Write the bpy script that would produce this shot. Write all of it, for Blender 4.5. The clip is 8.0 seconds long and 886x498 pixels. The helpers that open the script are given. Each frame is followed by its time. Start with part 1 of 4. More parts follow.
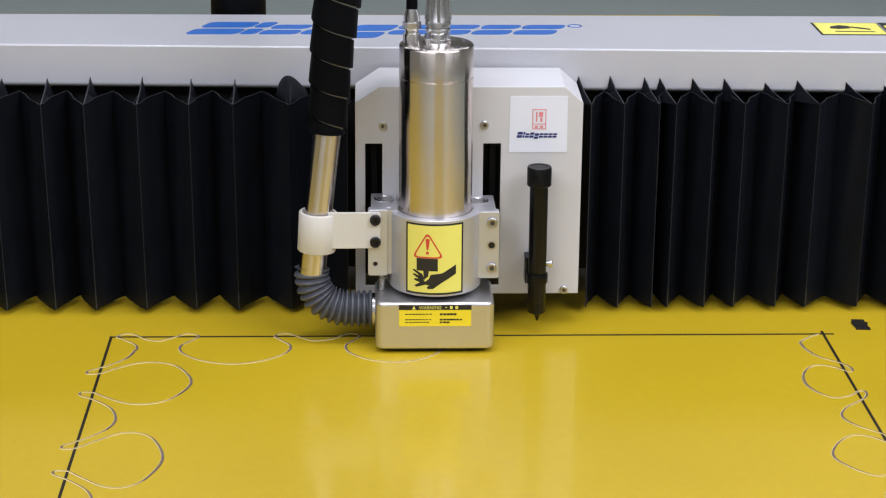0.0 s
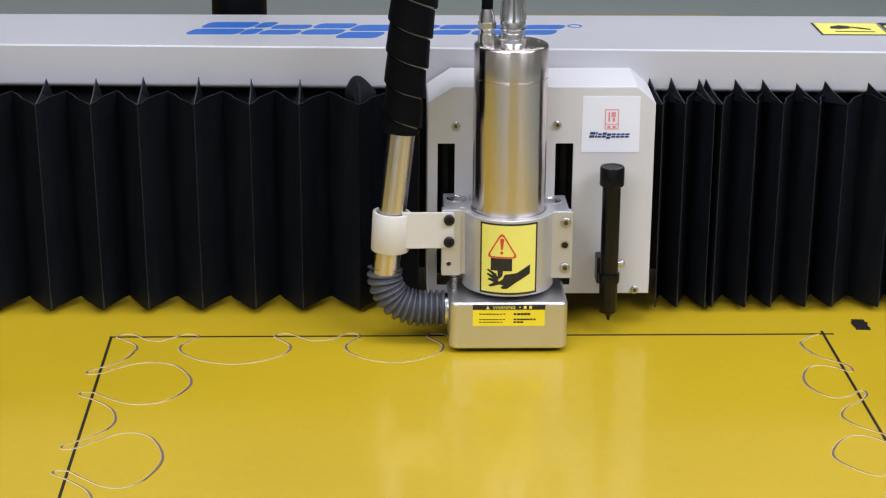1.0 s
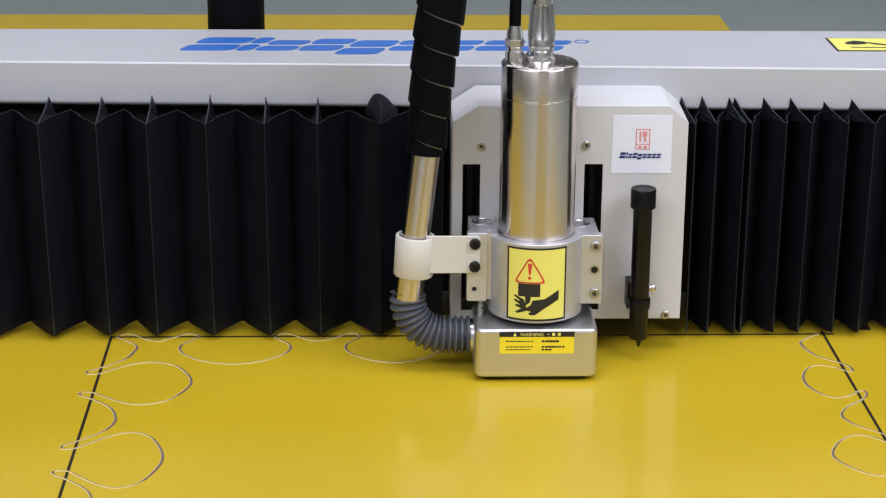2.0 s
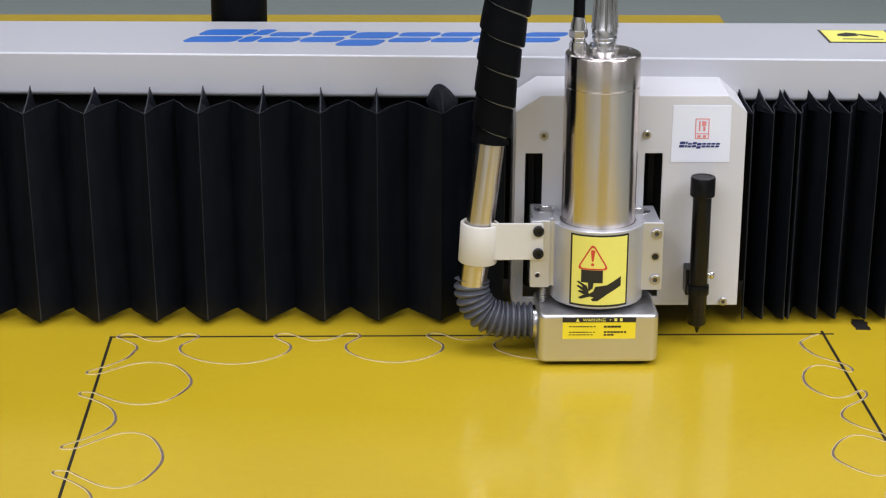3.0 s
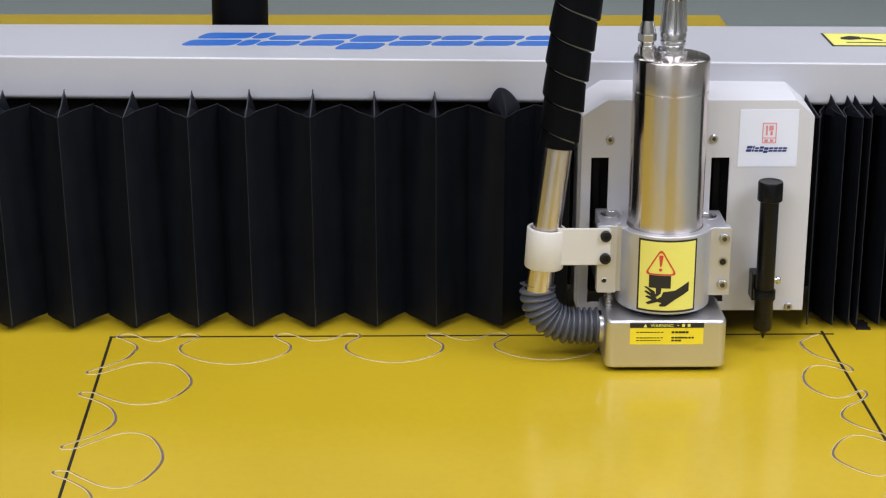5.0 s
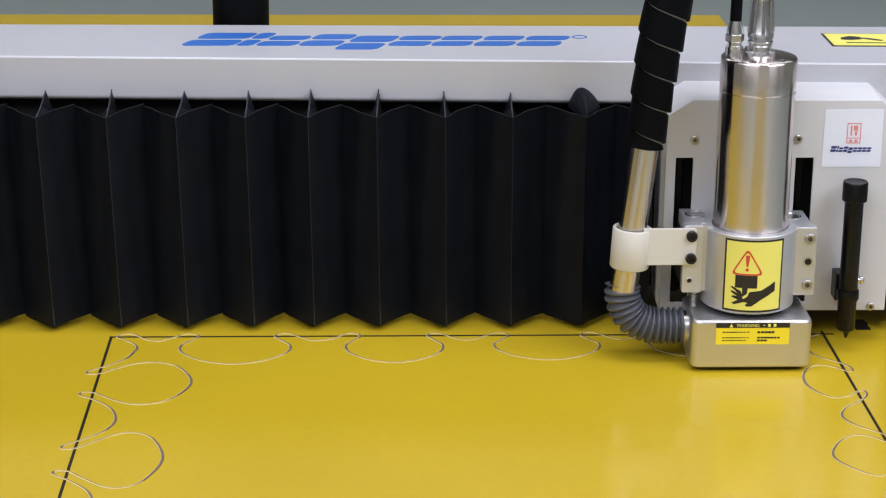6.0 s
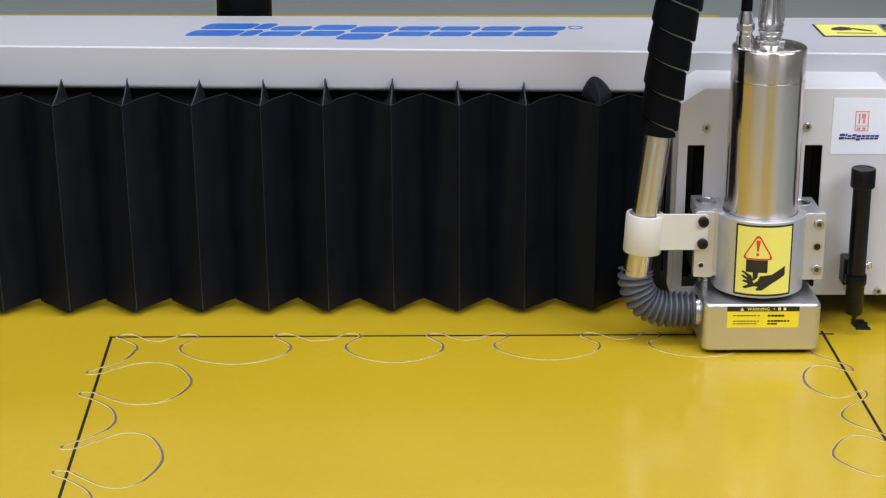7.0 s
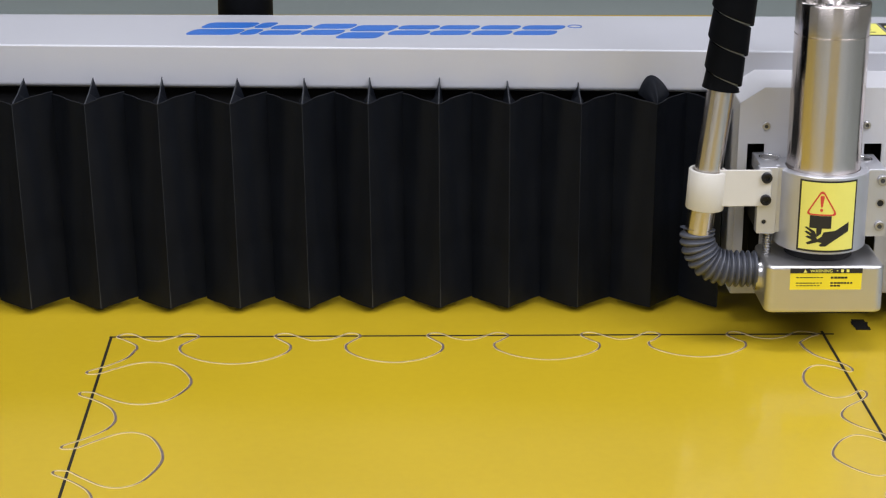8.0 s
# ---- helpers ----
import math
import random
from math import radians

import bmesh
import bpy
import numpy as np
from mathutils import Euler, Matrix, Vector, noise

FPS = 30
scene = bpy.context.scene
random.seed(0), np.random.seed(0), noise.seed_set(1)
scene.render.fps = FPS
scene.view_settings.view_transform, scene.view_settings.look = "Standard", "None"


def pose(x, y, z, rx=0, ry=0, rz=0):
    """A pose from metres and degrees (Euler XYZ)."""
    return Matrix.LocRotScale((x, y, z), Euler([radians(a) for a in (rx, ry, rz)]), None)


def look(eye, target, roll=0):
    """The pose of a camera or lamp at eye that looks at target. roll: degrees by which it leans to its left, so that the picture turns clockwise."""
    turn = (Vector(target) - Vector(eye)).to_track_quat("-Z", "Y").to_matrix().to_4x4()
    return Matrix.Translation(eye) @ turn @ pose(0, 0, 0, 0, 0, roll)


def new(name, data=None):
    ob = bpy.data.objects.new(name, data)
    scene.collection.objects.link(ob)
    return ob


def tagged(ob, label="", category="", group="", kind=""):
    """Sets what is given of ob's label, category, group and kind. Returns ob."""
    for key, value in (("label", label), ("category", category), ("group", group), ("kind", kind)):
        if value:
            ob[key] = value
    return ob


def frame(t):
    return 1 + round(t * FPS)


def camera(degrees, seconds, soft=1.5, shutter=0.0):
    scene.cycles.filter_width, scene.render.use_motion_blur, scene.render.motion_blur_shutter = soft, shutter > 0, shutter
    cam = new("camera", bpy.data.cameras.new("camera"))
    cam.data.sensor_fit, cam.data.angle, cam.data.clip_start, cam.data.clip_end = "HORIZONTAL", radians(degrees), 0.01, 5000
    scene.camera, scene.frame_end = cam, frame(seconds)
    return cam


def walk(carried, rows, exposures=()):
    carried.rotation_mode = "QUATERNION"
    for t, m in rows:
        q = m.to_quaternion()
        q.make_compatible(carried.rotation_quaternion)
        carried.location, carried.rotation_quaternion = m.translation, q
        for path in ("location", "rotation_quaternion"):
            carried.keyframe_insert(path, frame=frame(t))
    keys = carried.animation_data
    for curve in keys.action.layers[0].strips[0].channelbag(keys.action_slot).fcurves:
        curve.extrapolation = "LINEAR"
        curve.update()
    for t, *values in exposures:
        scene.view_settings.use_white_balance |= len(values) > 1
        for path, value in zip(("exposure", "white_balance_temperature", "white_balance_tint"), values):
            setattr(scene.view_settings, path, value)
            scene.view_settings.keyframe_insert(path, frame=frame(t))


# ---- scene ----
# World: x along the gantry beam, y away from the camera, z up from the board's top face.
cam = camera(23.63, 8.0, soft=1.2)
EYE = pose(0, 0, 0.8351, 71.904, -0.4854, -2.006)
walk(cam, [(0.0, EYE), (8.0, EYE)])

# ---- world and light ----
world = bpy.data.worlds.new("hall_air")
scene.world = world
world.use_nodes = True
world.node_tree.nodes["Background"].inputs[0].default_value = (0.62, 0.72, 0.78, 1)
world.node_tree.nodes["Background"].inputs[1].default_value = 0.25
scene.view_settings.exposure = 0.0


def hall_lamp(eye, target, sx, sy, power, tint=(0.97, 0.98, 1.10)):
    data = bpy.data.lights.new("hall_light", "AREA")
    data.shape, data.size, data.size_y, data.energy, data.color = "RECTANGLE", sx, sy, power, tint
    ob = new("hall_light", data)
    ob.matrix_world = look(eye, target)
    return ob


# area lights added unseen under the ceiling, the front ones tipped towards the machine
for lamp_x, lamp_y, watts in ((-3.5, 0.7, 24), (-2.9, -0.9, 68), (-1.3, -1.7, 96), (2.7, -0.9, 134), (3.7, 0.7, 106)):
    hall_lamp((lamp_x, lamp_y, 3.8), (0, 2.2, 0.1), 2.0, 2.4, watts)
hall_lamp((0.25, 2.0, 4.1), (0.25, 2.0, 0), 2.4, 0.9, 88)
hall_lamp((0.2, 6.8, 4.1), (0.2, 6.8, 0), 8.0, 1.4, 92)

# ---- materials ----


def mat(name, color, rough=0.5, metal=0.0, spec=0.5, var=0.06, scale=12.0, bump=0.0, bscale=400.0, rvar=0.08,
        stretch=(1, 1, 1), coat=0.0, crough=0.12, aniso=0.0, sheen=0.0, dist=0.0005):
    """Principled surface with variation at two scales, and fine relief."""
    m = bpy.data.materials.new(name)
    m.use_nodes = True
    nt = m.node_tree
    b = nt.nodes["Principled BSDF"]
    b.inputs["Metallic"].default_value = metal
    b.inputs["Specular IOR Level"].default_value = spec
    b.inputs["Coat Weight"].default_value = coat
    b.inputs["Coat Roughness"].default_value = crough
    b.inputs["Sheen Weight"].default_value = sheen
    b.inputs["Anisotropic"].default_value = aniso
    tc = nt.nodes.new("ShaderNodeTexCoord")
    mp = nt.nodes.new("ShaderNodeMapping")
    mp.inputs["Scale"].default_value = stretch
    nt.links.new(tc.outputs["Object"], mp.inputs[0])
    big = nt.nodes.new("ShaderNodeTexNoise")
    big.inputs["Scale"].default_value = scale
    big.inputs["Detail"].default_value = 4
    nt.links.new(mp.outputs[0], big.inputs["Vector"])
    fine = nt.nodes.new("ShaderNodeTexNoise")
    fine.inputs["Scale"].default_value = bscale
    fine.inputs["Detail"].default_value = 3
    nt.links.new(mp.outputs[0], fine.inputs["Vector"])
    add = nt.nodes.new("ShaderNodeMath")
    add.operation = "MULTIPLY_ADD"
    add.inputs[1].default_value = 0.35
    nt.links.new(fine.outputs[0], add.inputs[0])
    nt.links.new(big.outputs[0], add.inputs[2])
    ramp = nt.nodes.new("ShaderNodeValToRGB")
    ramp.color_ramp.elements[0].position = 0.35
    ramp.color_ramp.elements[1].position = 1.0
    lo = [max(0.0, c * (1 - var)) for c in color]
    hi = [min(1.0, c * (1 + var)) for c in color]
    ramp.color_ramp.elements[0].color = (*lo, 1)
    ramp.color_ramp.elements[1].color = (*hi, 1)
    nt.links.new(add.outputs[0], ramp.inputs[0])
    nt.links.new(ramp.outputs[0], b.inputs["Base Color"])
    rr = nt.nodes.new("ShaderNodeMapRange")
    rr.inputs["To Min"].default_value = max(0.02, rough - rvar)
    rr.inputs["To Max"].default_value = min(1.0, rough + rvar)
    nt.links.new(big.outputs[0], rr.inputs["Value"])
    nt.links.new(rr.outputs[0], b.inputs["Roughness"])
    if bump:
        bp = nt.nodes.new("ShaderNodeBump")
        bp.inputs["Strength"].default_value = bump
        bp.inputs["Distance"].default_value = dist
        nt.links.new(fine.outputs[0], bp.inputs["Height"])
        nt.links.new(bp.outputs[0], b.inputs["Normal"])
    if aniso:
        b.inputs["Anisotropic Rotation"].default_value = 0.25
        tg = nt.nodes.new("ShaderNodeTangent")
        tg.direction_type, tg.axis = "RADIAL", "Z"
        nt.links.new(tg.outputs[0], b.inputs["Tangent"])
    return m


M_BOARD = mat("yellow_laminate", (0.493, 0.344, 0.0125), 0.42, spec=0.35, coat=0.45, crough=0.12, var=0.07, scale=3.0, bump=0.02, bscale=90, rvar=0.05)
M_INK = mat("black_marker", (0.014, 0.012, 0.010), 0.6, spec=0.2, var=0.4, scale=60)
M_CUT = mat("pale_cut_core", (0.66, 0.53, 0.25), 0.85, var=0.2, scale=90, bump=0.4, bscale=900)
M_CUT_SHADE = mat("cut_wall_shade", (0.125, 0.092, 0.080), 0.9, var=0.35, scale=120)
M_BEAM = mat("beam_paint", (0.485, 0.488, 0.515), 0.36, var=0.03, scale=5, bump=0.10, bscale=700, coat=0.4, crough=0.16)
M_COVER = mat("ivory_powder_coat", (0.575, 0.572, 0.585), 0.45, var=0.03, scale=9, bump=0.25, bscale=1400)
M_BRACKET = mat("cream_bracket_paint", (0.61, 0.59, 0.54), 0.42, var=0.03, scale=14, bump=0.15, bscale=1400)
M_BELLOWS = mat("black_coated_fabric", (0.0052, 0.0065, 0.0097), 0.48, spec=0.12, var=0.35, scale=18, bump=0.35, bscale=1600, rvar=0.12)
M_SEAM_EDGE = mat("seam_and_lit_edge", (0.021, 0.024, 0.029), 0.5, var=0.35, scale=60)
M_RIM = mat("black_rim_strip", (0.0040, 0.005, 0.0075), 0.5, spec=0.22, var=0.4, scale=50)
# black parts, and shade in the slots, under the beam and behind the clamp
M_BLACK = mat("black_parts_and_shade", (0.011, 0.011, 0.012), 0.6, spec=0.3, var=0.3, scale=20)
M_STEEL = mat("turned_steel", (0.71, 0.645, 0.60), 0.20, metal=1.0, var=0.07, scale=40, bump=0.16, bscale=260, rvar=0.05, stretch=(1, 1, 0.03), aniso=0.93)
M_CAP = mat("polished_cap_steel", (0.71, 0.645, 0.605), 0.19, metal=1.0, var=0.05, scale=40, bump=0.16, bscale=260, rvar=0.05, stretch=(1, 1, 0.03), aniso=0.93)
M_PIPE = mat("polished_pipe_steel", (0.66, 0.61, 0.57), 0.22, metal=1.0, var=0.05, scale=10, rvar=0.03, aniso=0.94)
M_CHROME = mat("nickel_fitting", (0.66, 0.65, 0.65), 0.24, metal=1.0, var=0.08, scale=40, rvar=0.06)
M_ALU = mat("anodised_aluminium", (0.57, 0.575, 0.61), 0.36, metal=0.65, var=0.04, scale=14, bump=0.2, bscale=1500)
M_SHOE = mat("satin_aluminium", (0.66, 0.65, 0.65), 0.34, metal=0.92, var=0.04, scale=12, bump=0.2, bscale=1600)
M_SCREW = mat("zinc_screw", (0.46, 0.45, 0.45), 0.30, metal=0.95, var=0.15, scale=90)
M_RECESS = mat("dark_screw_and_shade", (0.09, 0.09, 0.095), 0.35, metal=0.3, var=0.2, scale=90)
M_SCREWD = mat("black_oxide_screw", (0.02, 0.02, 0.022), 0.4, metal=0.6, var=0.2, scale=90)
M_RUBBER = mat("grey_hose_plastic", (0.080, 0.085, 0.103), 0.36, var=0.12, scale=40, bump=0.1, bscale=600)
M_WRAP = mat("black_spiral_wrap", (0.0020, 0.0023, 0.0031), 0.55, spec=0.07, var=0.3, scale=20, bump=0.1, bscale=500)
M_GAP = mat("pale_gap_grey", (0.36, 0.35, 0.33), 0.4, var=0.3, scale=70)
M_PEN = mat("black_anodised_pen", (0.0032, 0.0032, 0.0036), 0.30, spec=0.25, var=0.25, scale=50)
M_STICKY = mat("warning_yellow", (0.80, 0.75, 0.16), 0.4, var=0.04, scale=20)
M_STICKY2 = mat("caution_yellow", (0.85, 0.69, 0.03), 0.4, var=0.04, scale=20)
M_PRINT = mat("black_print", (0.015, 0.014, 0.013), 0.5, var=0.2, scale=80)
M_RED = mat("red_print", (0.62, 0.06, 0.035), 0.5, var=0.1, scale=80)
M_WHITE = mat("white_sticker", (0.73, 0.76, 0.85), 0.45, var=0.03, scale=20)
M_NAVY = mat("navy_print", (0.02, 0.03, 0.16), 0.5, var=0.1, scale=80)
M_BLUE = mat("blue_vinyl", (0.026, 0.125, 0.43), 0.4, var=0.06, scale=20)
M_PINK = mat("pale_red_print", (0.70, 0.25, 0.25), 0.5, var=0.1, scale=80)
M_FLOOR = mat("grey_green_floor_paint", (0.36, 0.41, 0.39), 0.5, var=0.12, scale=0.8, bump=0.1, bscale=60)
M_WALL = mat("hall_wall_paint", (0.62, 0.60, 0.54), 0.8, var=0.06, scale=0.7)
M_CEIL = mat("hall_ceiling_paint", (0.60, 0.60, 0.60), 0.85, var=0.06, scale=0.7)
M_BED = mat("machine_bed_paint", (0.42, 0.43, 0.45), 0.5, var=0.06, scale=4)

# ---- building helpers ----
BASE = {}


def thing(name, base, label, category, group="", kind=""):
    ob = new(name)
    ob.location = base
    ob.empty_display_size = 0.05
    BASE[name] = Vector(base)
    return tagged(ob, label, category, group, kind)


def part(name, bm, material, parent, label="", smooth=True, bevel=0.0, root=None):
    """Links a bmesh, built in the place's coordinates, as one mesh under a thing or a part."""
    top = root or parent
    while top.parent:
        top = top.parent
    shift = BASE[top.name]
    bmesh.ops.translate(bm, verts=bm.verts, vec=-shift)
    bmesh.ops.recalc_face_normals(bm, faces=bm.faces)
    me = bpy.data.meshes.new(name)
    bm.to_mesh(me)
    bm.free()
    for mm in (material if isinstance(material, (list, tuple)) else [material]):
        me.materials.append(mm)
    ob = new(name, me)
    ob.parent = parent
    if smooth:
        for p in me.polygons:
            p.use_smooth = True
        me.set_sharp_from_angle(angle=radians(35))
    if bevel:
        md = ob.modifiers.new("edge", "BEVEL")
        md.width, md.segments, md.limit_method, md.angle_limit = bevel, 2, "ANGLE", radians(40)
    if label:
        ob["label"] = label
    return ob


def box(bm, x0, x1, y0, y1, z0, z1):
    vs = [bm.verts.new((x, y, z)) for z in (z0, z1) for y in (y0, y1) for x in (x0, x1)]
    for f in ((0, 2, 3, 1), (4, 5, 7, 6), (0, 1, 5, 4), (2, 6, 7, 3), (0, 4, 6, 2), (1, 3, 7, 5)):
        bm.faces.new([vs[i] for i in f])
    return vs


def slab(bm, poly, axis, lo, hi):
    """A flat polygon given in the two other axes, thickened along axis from lo to hi."""
    def at(p, d):
        q = list(p)
        q.insert(axis, d)
        return q
    a = [bm.verts.new(at(p, lo)) for p in poly]
    b = [bm.verts.new(at(p, hi)) for p in poly]
    n = len(poly)
    bm.faces.new(a)
    bm.faces.new(b[::-1])
    for i in range(n):
        bm.faces.new((a[i], b[i], b[(i + 1) % n], a[(i + 1) % n]))


def rounded(x0, x1, y0, y1, r, n=6):
    pts = []
    for cx, cy, a0 in ((x1 - r, y1 - r, 0), (x0 + r, y1 - r, 90), (x0 + r, y0 + r, 180), (x1 - r, y0 + r, 270)):
        for k in range(n + 1):
            a = radians(a0 + 90 * k / n)
            pts.append((cx + r * math.cos(a), cy + r * math.sin(a)))
    return pts


def lathe(bm, profile, at=(0, 0, 0), seg=48, turn=None, mi=0):
    """Turns (radius, height) pairs about z, then turns and moves the whole."""
    rings = []
    m = Matrix.Translation(at) @ (turn.to_4x4() if turn else Matrix.Identity(4))
    for r, z in profile:
        if r < 1e-6:
            rings.append([bm.verts.new(m @ Vector((0, 0, z)))])
        else:
            rings.append([bm.verts.new(m @ Vector((r * math.cos(2 * math.pi * k / seg), r * math.sin(2 * math.pi * k / seg), z))) for k in range(seg)])
    for a, b in zip(rings, rings[1:]):
        for k in range(seg):
            k2 = (k + 1) % seg
            if len(a) == 1 and len(b) == 1:
                continue
            if len(a) == 1:
                f = bm.faces.new((a[0], b[k], b[k2]))
            elif len(b) == 1:
                f = bm.faces.new((a[k], a[k2], b[0]))
            else:
                f = bm.faces.new((a[k], a[k2], b[k2], b[k]))
            f.material_index = mi


FRONT = Euler((radians(90), 0, 0)).to_matrix()   # turns +z to -y


def catmull(pts, n):
    """A smooth line through the points, n steps a span."""
    out = []
    q = [Vector(p) for p in pts]
    q = [q[0] * 2 - q[1]] + q + [q[-1] * 2 - q[-2]]
    for i in range(1, len(q) - 2):
        for k in range(n):
            u = k / n
            out.append(0.5 * (2 * q[i] + (q[i + 1] - q[i - 1]) * u + (2 * q[i - 1] - 5 * q[i] + 4 * q[i + 1] - q[i + 2]) * u * u
                              + (3 * q[i] - q[i - 1] - 3 * q[i + 1] + q[i + 2]) * u ** 3))
    out.append(q[-2])
    return out


def tube(bm, line, radius, seg=24, mi=None):
    """A tube along a line; radius(i, s, angle) gives its radius."""
    rings = []
    s = 0.0
    up = Vector((0, 1, 0))
    for i, p in enumerate(line):
        d = (line[min(i + 1, len(line) - 1)] - line[max(i - 1, 0)]).normalized()
        if i:
            s += (p - line[i - 1]).length
        side = d.cross(up).normalized()
        fwd = side.cross(d).normalized()
        ring = []
        for k in range(seg):
            a = 2 * math.pi * k / seg
            ring.append(bm.verts.new(p + (side * math.cos(a) + fwd * math.sin(a)) * radius(i, s, a)))
        rings.append((ring, s))
    for (a, sa), (b, sb) in zip(rings, rings[1:]):
        for k in range(seg):
            f = bm.faces.new((a[k], a[(k + 1) % seg], b[(k + 1) % seg], b[k]))
            if mi:
                f.material_index = mi((sa + sb) / 2, 2 * math.pi * (k + 0.5) / seg)
    bm.faces.new(rings[0][0])
    bm.faces.new(rings[-1][0][::-1])


def ribbon(bm, line, width, z0, z1, mi=0):
    """A thin raised strip on the board along a line of (x, y)."""
    rows = []
    for i, p in enumerate(line):
        d = (line[min(i + 1, len(line) - 1)] - line[max(i - 1, 0)]).normalized()
        n = Vector((-d.y, d.x)) * (width(d) if callable(width) else width) / 2
        rows.append([bm.verts.new((q.x, q.y, z)) for q, z in ((p - n, z0), (p - n, z1), (p + n, z1), (p + n, z0))])
    for a, b in zip(rows, rows[1:]):
        for k in range(3):
            bm.faces.new((a[k], b[k], b[k + 1], a[k + 1])).material_index = mi


# ---- the paths of the moving things: metres from the first place, every 0.2 s ----
XS = [0.0002, 0.0158, 0.0324, 0.048, 0.0655, 0.0812, 0.0792, 0.0691, 0.0707, 0.0864, 0.1053, 0.1222, 0.1405, 0.1572,
      0.1699, 0.1762, 0.1738, 0.168, 0.173, 0.1882, 0.2105, 0.2311, 0.2503, 0.2574, 0.2485, 0.2471, 0.2593, 0.2784,
      0.2979, 0.3193, 0.3397, 0.3485, 0.349, 0.3452, 0.3462, 0.3602, 0.3793, 0.4, 0.4195, 0.4278, 0.4285]
YS = [0.0007, -0.0073, -0.0282, -0.0262, -0.0063, 0.0003, -0.0158, -0.0348, -0.0558, -0.0756, -0.0848, -0.088, -0.0859,
      -0.0728, -0.0578, -0.0408, -0.0234, -0.0057, -0.0005, -0.0113, -0.0256, -0.0136, 0.0, -0.0068, -0.0313, -0.0591,
      -0.0777, -0.0883, -0.0877, -0.0759, -0.06, -0.0397, -0.0263, -0.0127, -0.0021, -0.0081, -0.0277, -0.0192, -0.0017,
      -0.0018, -0.0018]


def along(values, t):
    i = min(int(t / 0.2 + 1e-6), 39)
    u = t / 0.2 - i
    p = [values[max(0, min(40, i + k))] for k in (-1, 0, 1, 2)]
    return 0.5 * (2 * p[1] + (p[2] - p[0]) * u + (2 * p[0] - 5 * p[1] + 4 * p[2] - p[3]) * u * u
                  + (3 * p[1] - p[0] - 3 * p[2] + p[3]) * u ** 3)


def lift(t):
    return 0.0 if t <= 7.8 else 0.0484 * min(1.0, (t - 7.8) / 0.09)


TIMES = [k / 10 for k in range(81)]
MOVES = []   # (thing, rows)

# ---- the hall ----
FZ = -0.85


def structure(name, x0, x1, y0, y1, z0, z1, material, label):
    bm = bmesh.new()
    box(bm, x0, x1, y0, y1, z0, z1)
    bmesh.ops.recalc_face_normals(bm, faces=bm.faces)
    me = bpy.data.meshes.new(name)
    bm.to_mesh(me)
    bm.free()
    me.materials.append(material)
    return tagged(new(name, me), label, "structure", kind="structure")


structure("floor", -9, 9, -3.6, 16, FZ - 0.1, FZ, M_FLOOR, "grey-green painted factory floor")
structure("ceiling", -9, 9, -3.6, 16, 4.3, 4.4, M_CEIL, "plain pale hall ceiling")
structure("wall_north", -9, 9, 16, 16.2, FZ, 4.3, M_WALL, "plain pale far hall wall")
structure("wall_south", -9, 9, -3.8, -3.6, FZ, 4.3, M_WALL, "plain pale hall wall")
structure("wall_west", -9.2, -9, -3.6, 16, FZ, 4.3, M_WALL, "plain pale hall side wall")
structure("wall_east", 9, 9.2, -3.6, 16, FZ, 4.3, M_WALL, "plain pale hall side wall")

# ---- machine bed and the board on it ----
bed = thing("machine_bed", (-0.27, 2.5, FZ), "grey painted steel machine bed on the hall floor", "machine bed")
bm = bmesh.new()
box(bm, -1.22, 0.67, 1.57, 3.98, FZ, -0.0205)
part("bed_frame", bm, M_BED, bed, bevel=0.004)
for rx0 in (-1.30, 0.68):
    bm = bmesh.new()
    box(bm, rx0, rx0 + 0.07, 1.57, 3.9, -0.40, -0.22)
    part("guide_rail", bm, M_BED, bed, bevel=0.004)

board = thing("yellow_board", (0, 2.2385, 0), "glossy yellow laminated board being cut with puzzle tabs", "board")
bm = bmesh.new()
box(bm, -1.2, 0.68, 1.59, 4.0, -0.02, 0.0)
part("board_sheet", bm, M_BOARD, board, bevel=0.0008)

# unseen boards, added to give the spindle its gold reflection
gold_source = thing("reflection_board", (0.55, -2.0, FZ), "unseen yellow boards on the floor, added for a gold reflection", "board")
for k in range(3):
    bm = bmesh.new()
    box(bm, -0.40 + 0.02 * k, 1.45 + 0.02 * k, -3.3 + 0.01 * k, -0.7 + 0.01 * k, FZ + 0.0205 * k, FZ + 0.0205 * k + 0.02)
    part("board_sheet", bm, M_BOARD, gold_source, bevel=0.0008)

# the drawn black frame
LX0, LX1, LY = -0.2868, 0.5175, 2.2388
bm = bmesh.new()
ribbon(bm, [Vector((LX0 - 0.002, LY)), Vector((LX1 + 0.012, LY + 0.0004))], 0.0036, -0.0005, 0.0003)
part("drawn_line", bm, M_INK, board, "thin straight black marker line")
for lx in (LX0, LX1):
    bm = bmesh.new()
    ribbon(bm, [Vector((lx, LY + (0.010 if lx > 0 else 0.002))), Vector((lx, 1.60))], 0.0030, -0.0005, 0.00035)
    part("drawn_line", bm, M_INK, board)
for k, (dx, dy, w, l) in enumerate(((0.5668, 2.2830, 0.0085, 0.0150), (0.5645, 2.2740, 0.0105, 0.0150), (0.5660, 2.2660, 0.0080, 0.0170), (0.5668, 2.2575, 0.0100, 0.0170), (0.5735, 2.2720, 0.0120, 0.0040))):
    bm = bmesh.new()
    ribbon(bm, [Vector((dx - l / 2, dy)), Vector((dx + l / 2, dy - 0.001))], w, -0.0005, 0.00035 + 0.00005 * k)
    part("ink_mark", bm, M_INK, board, "illegible black handwritten mark")

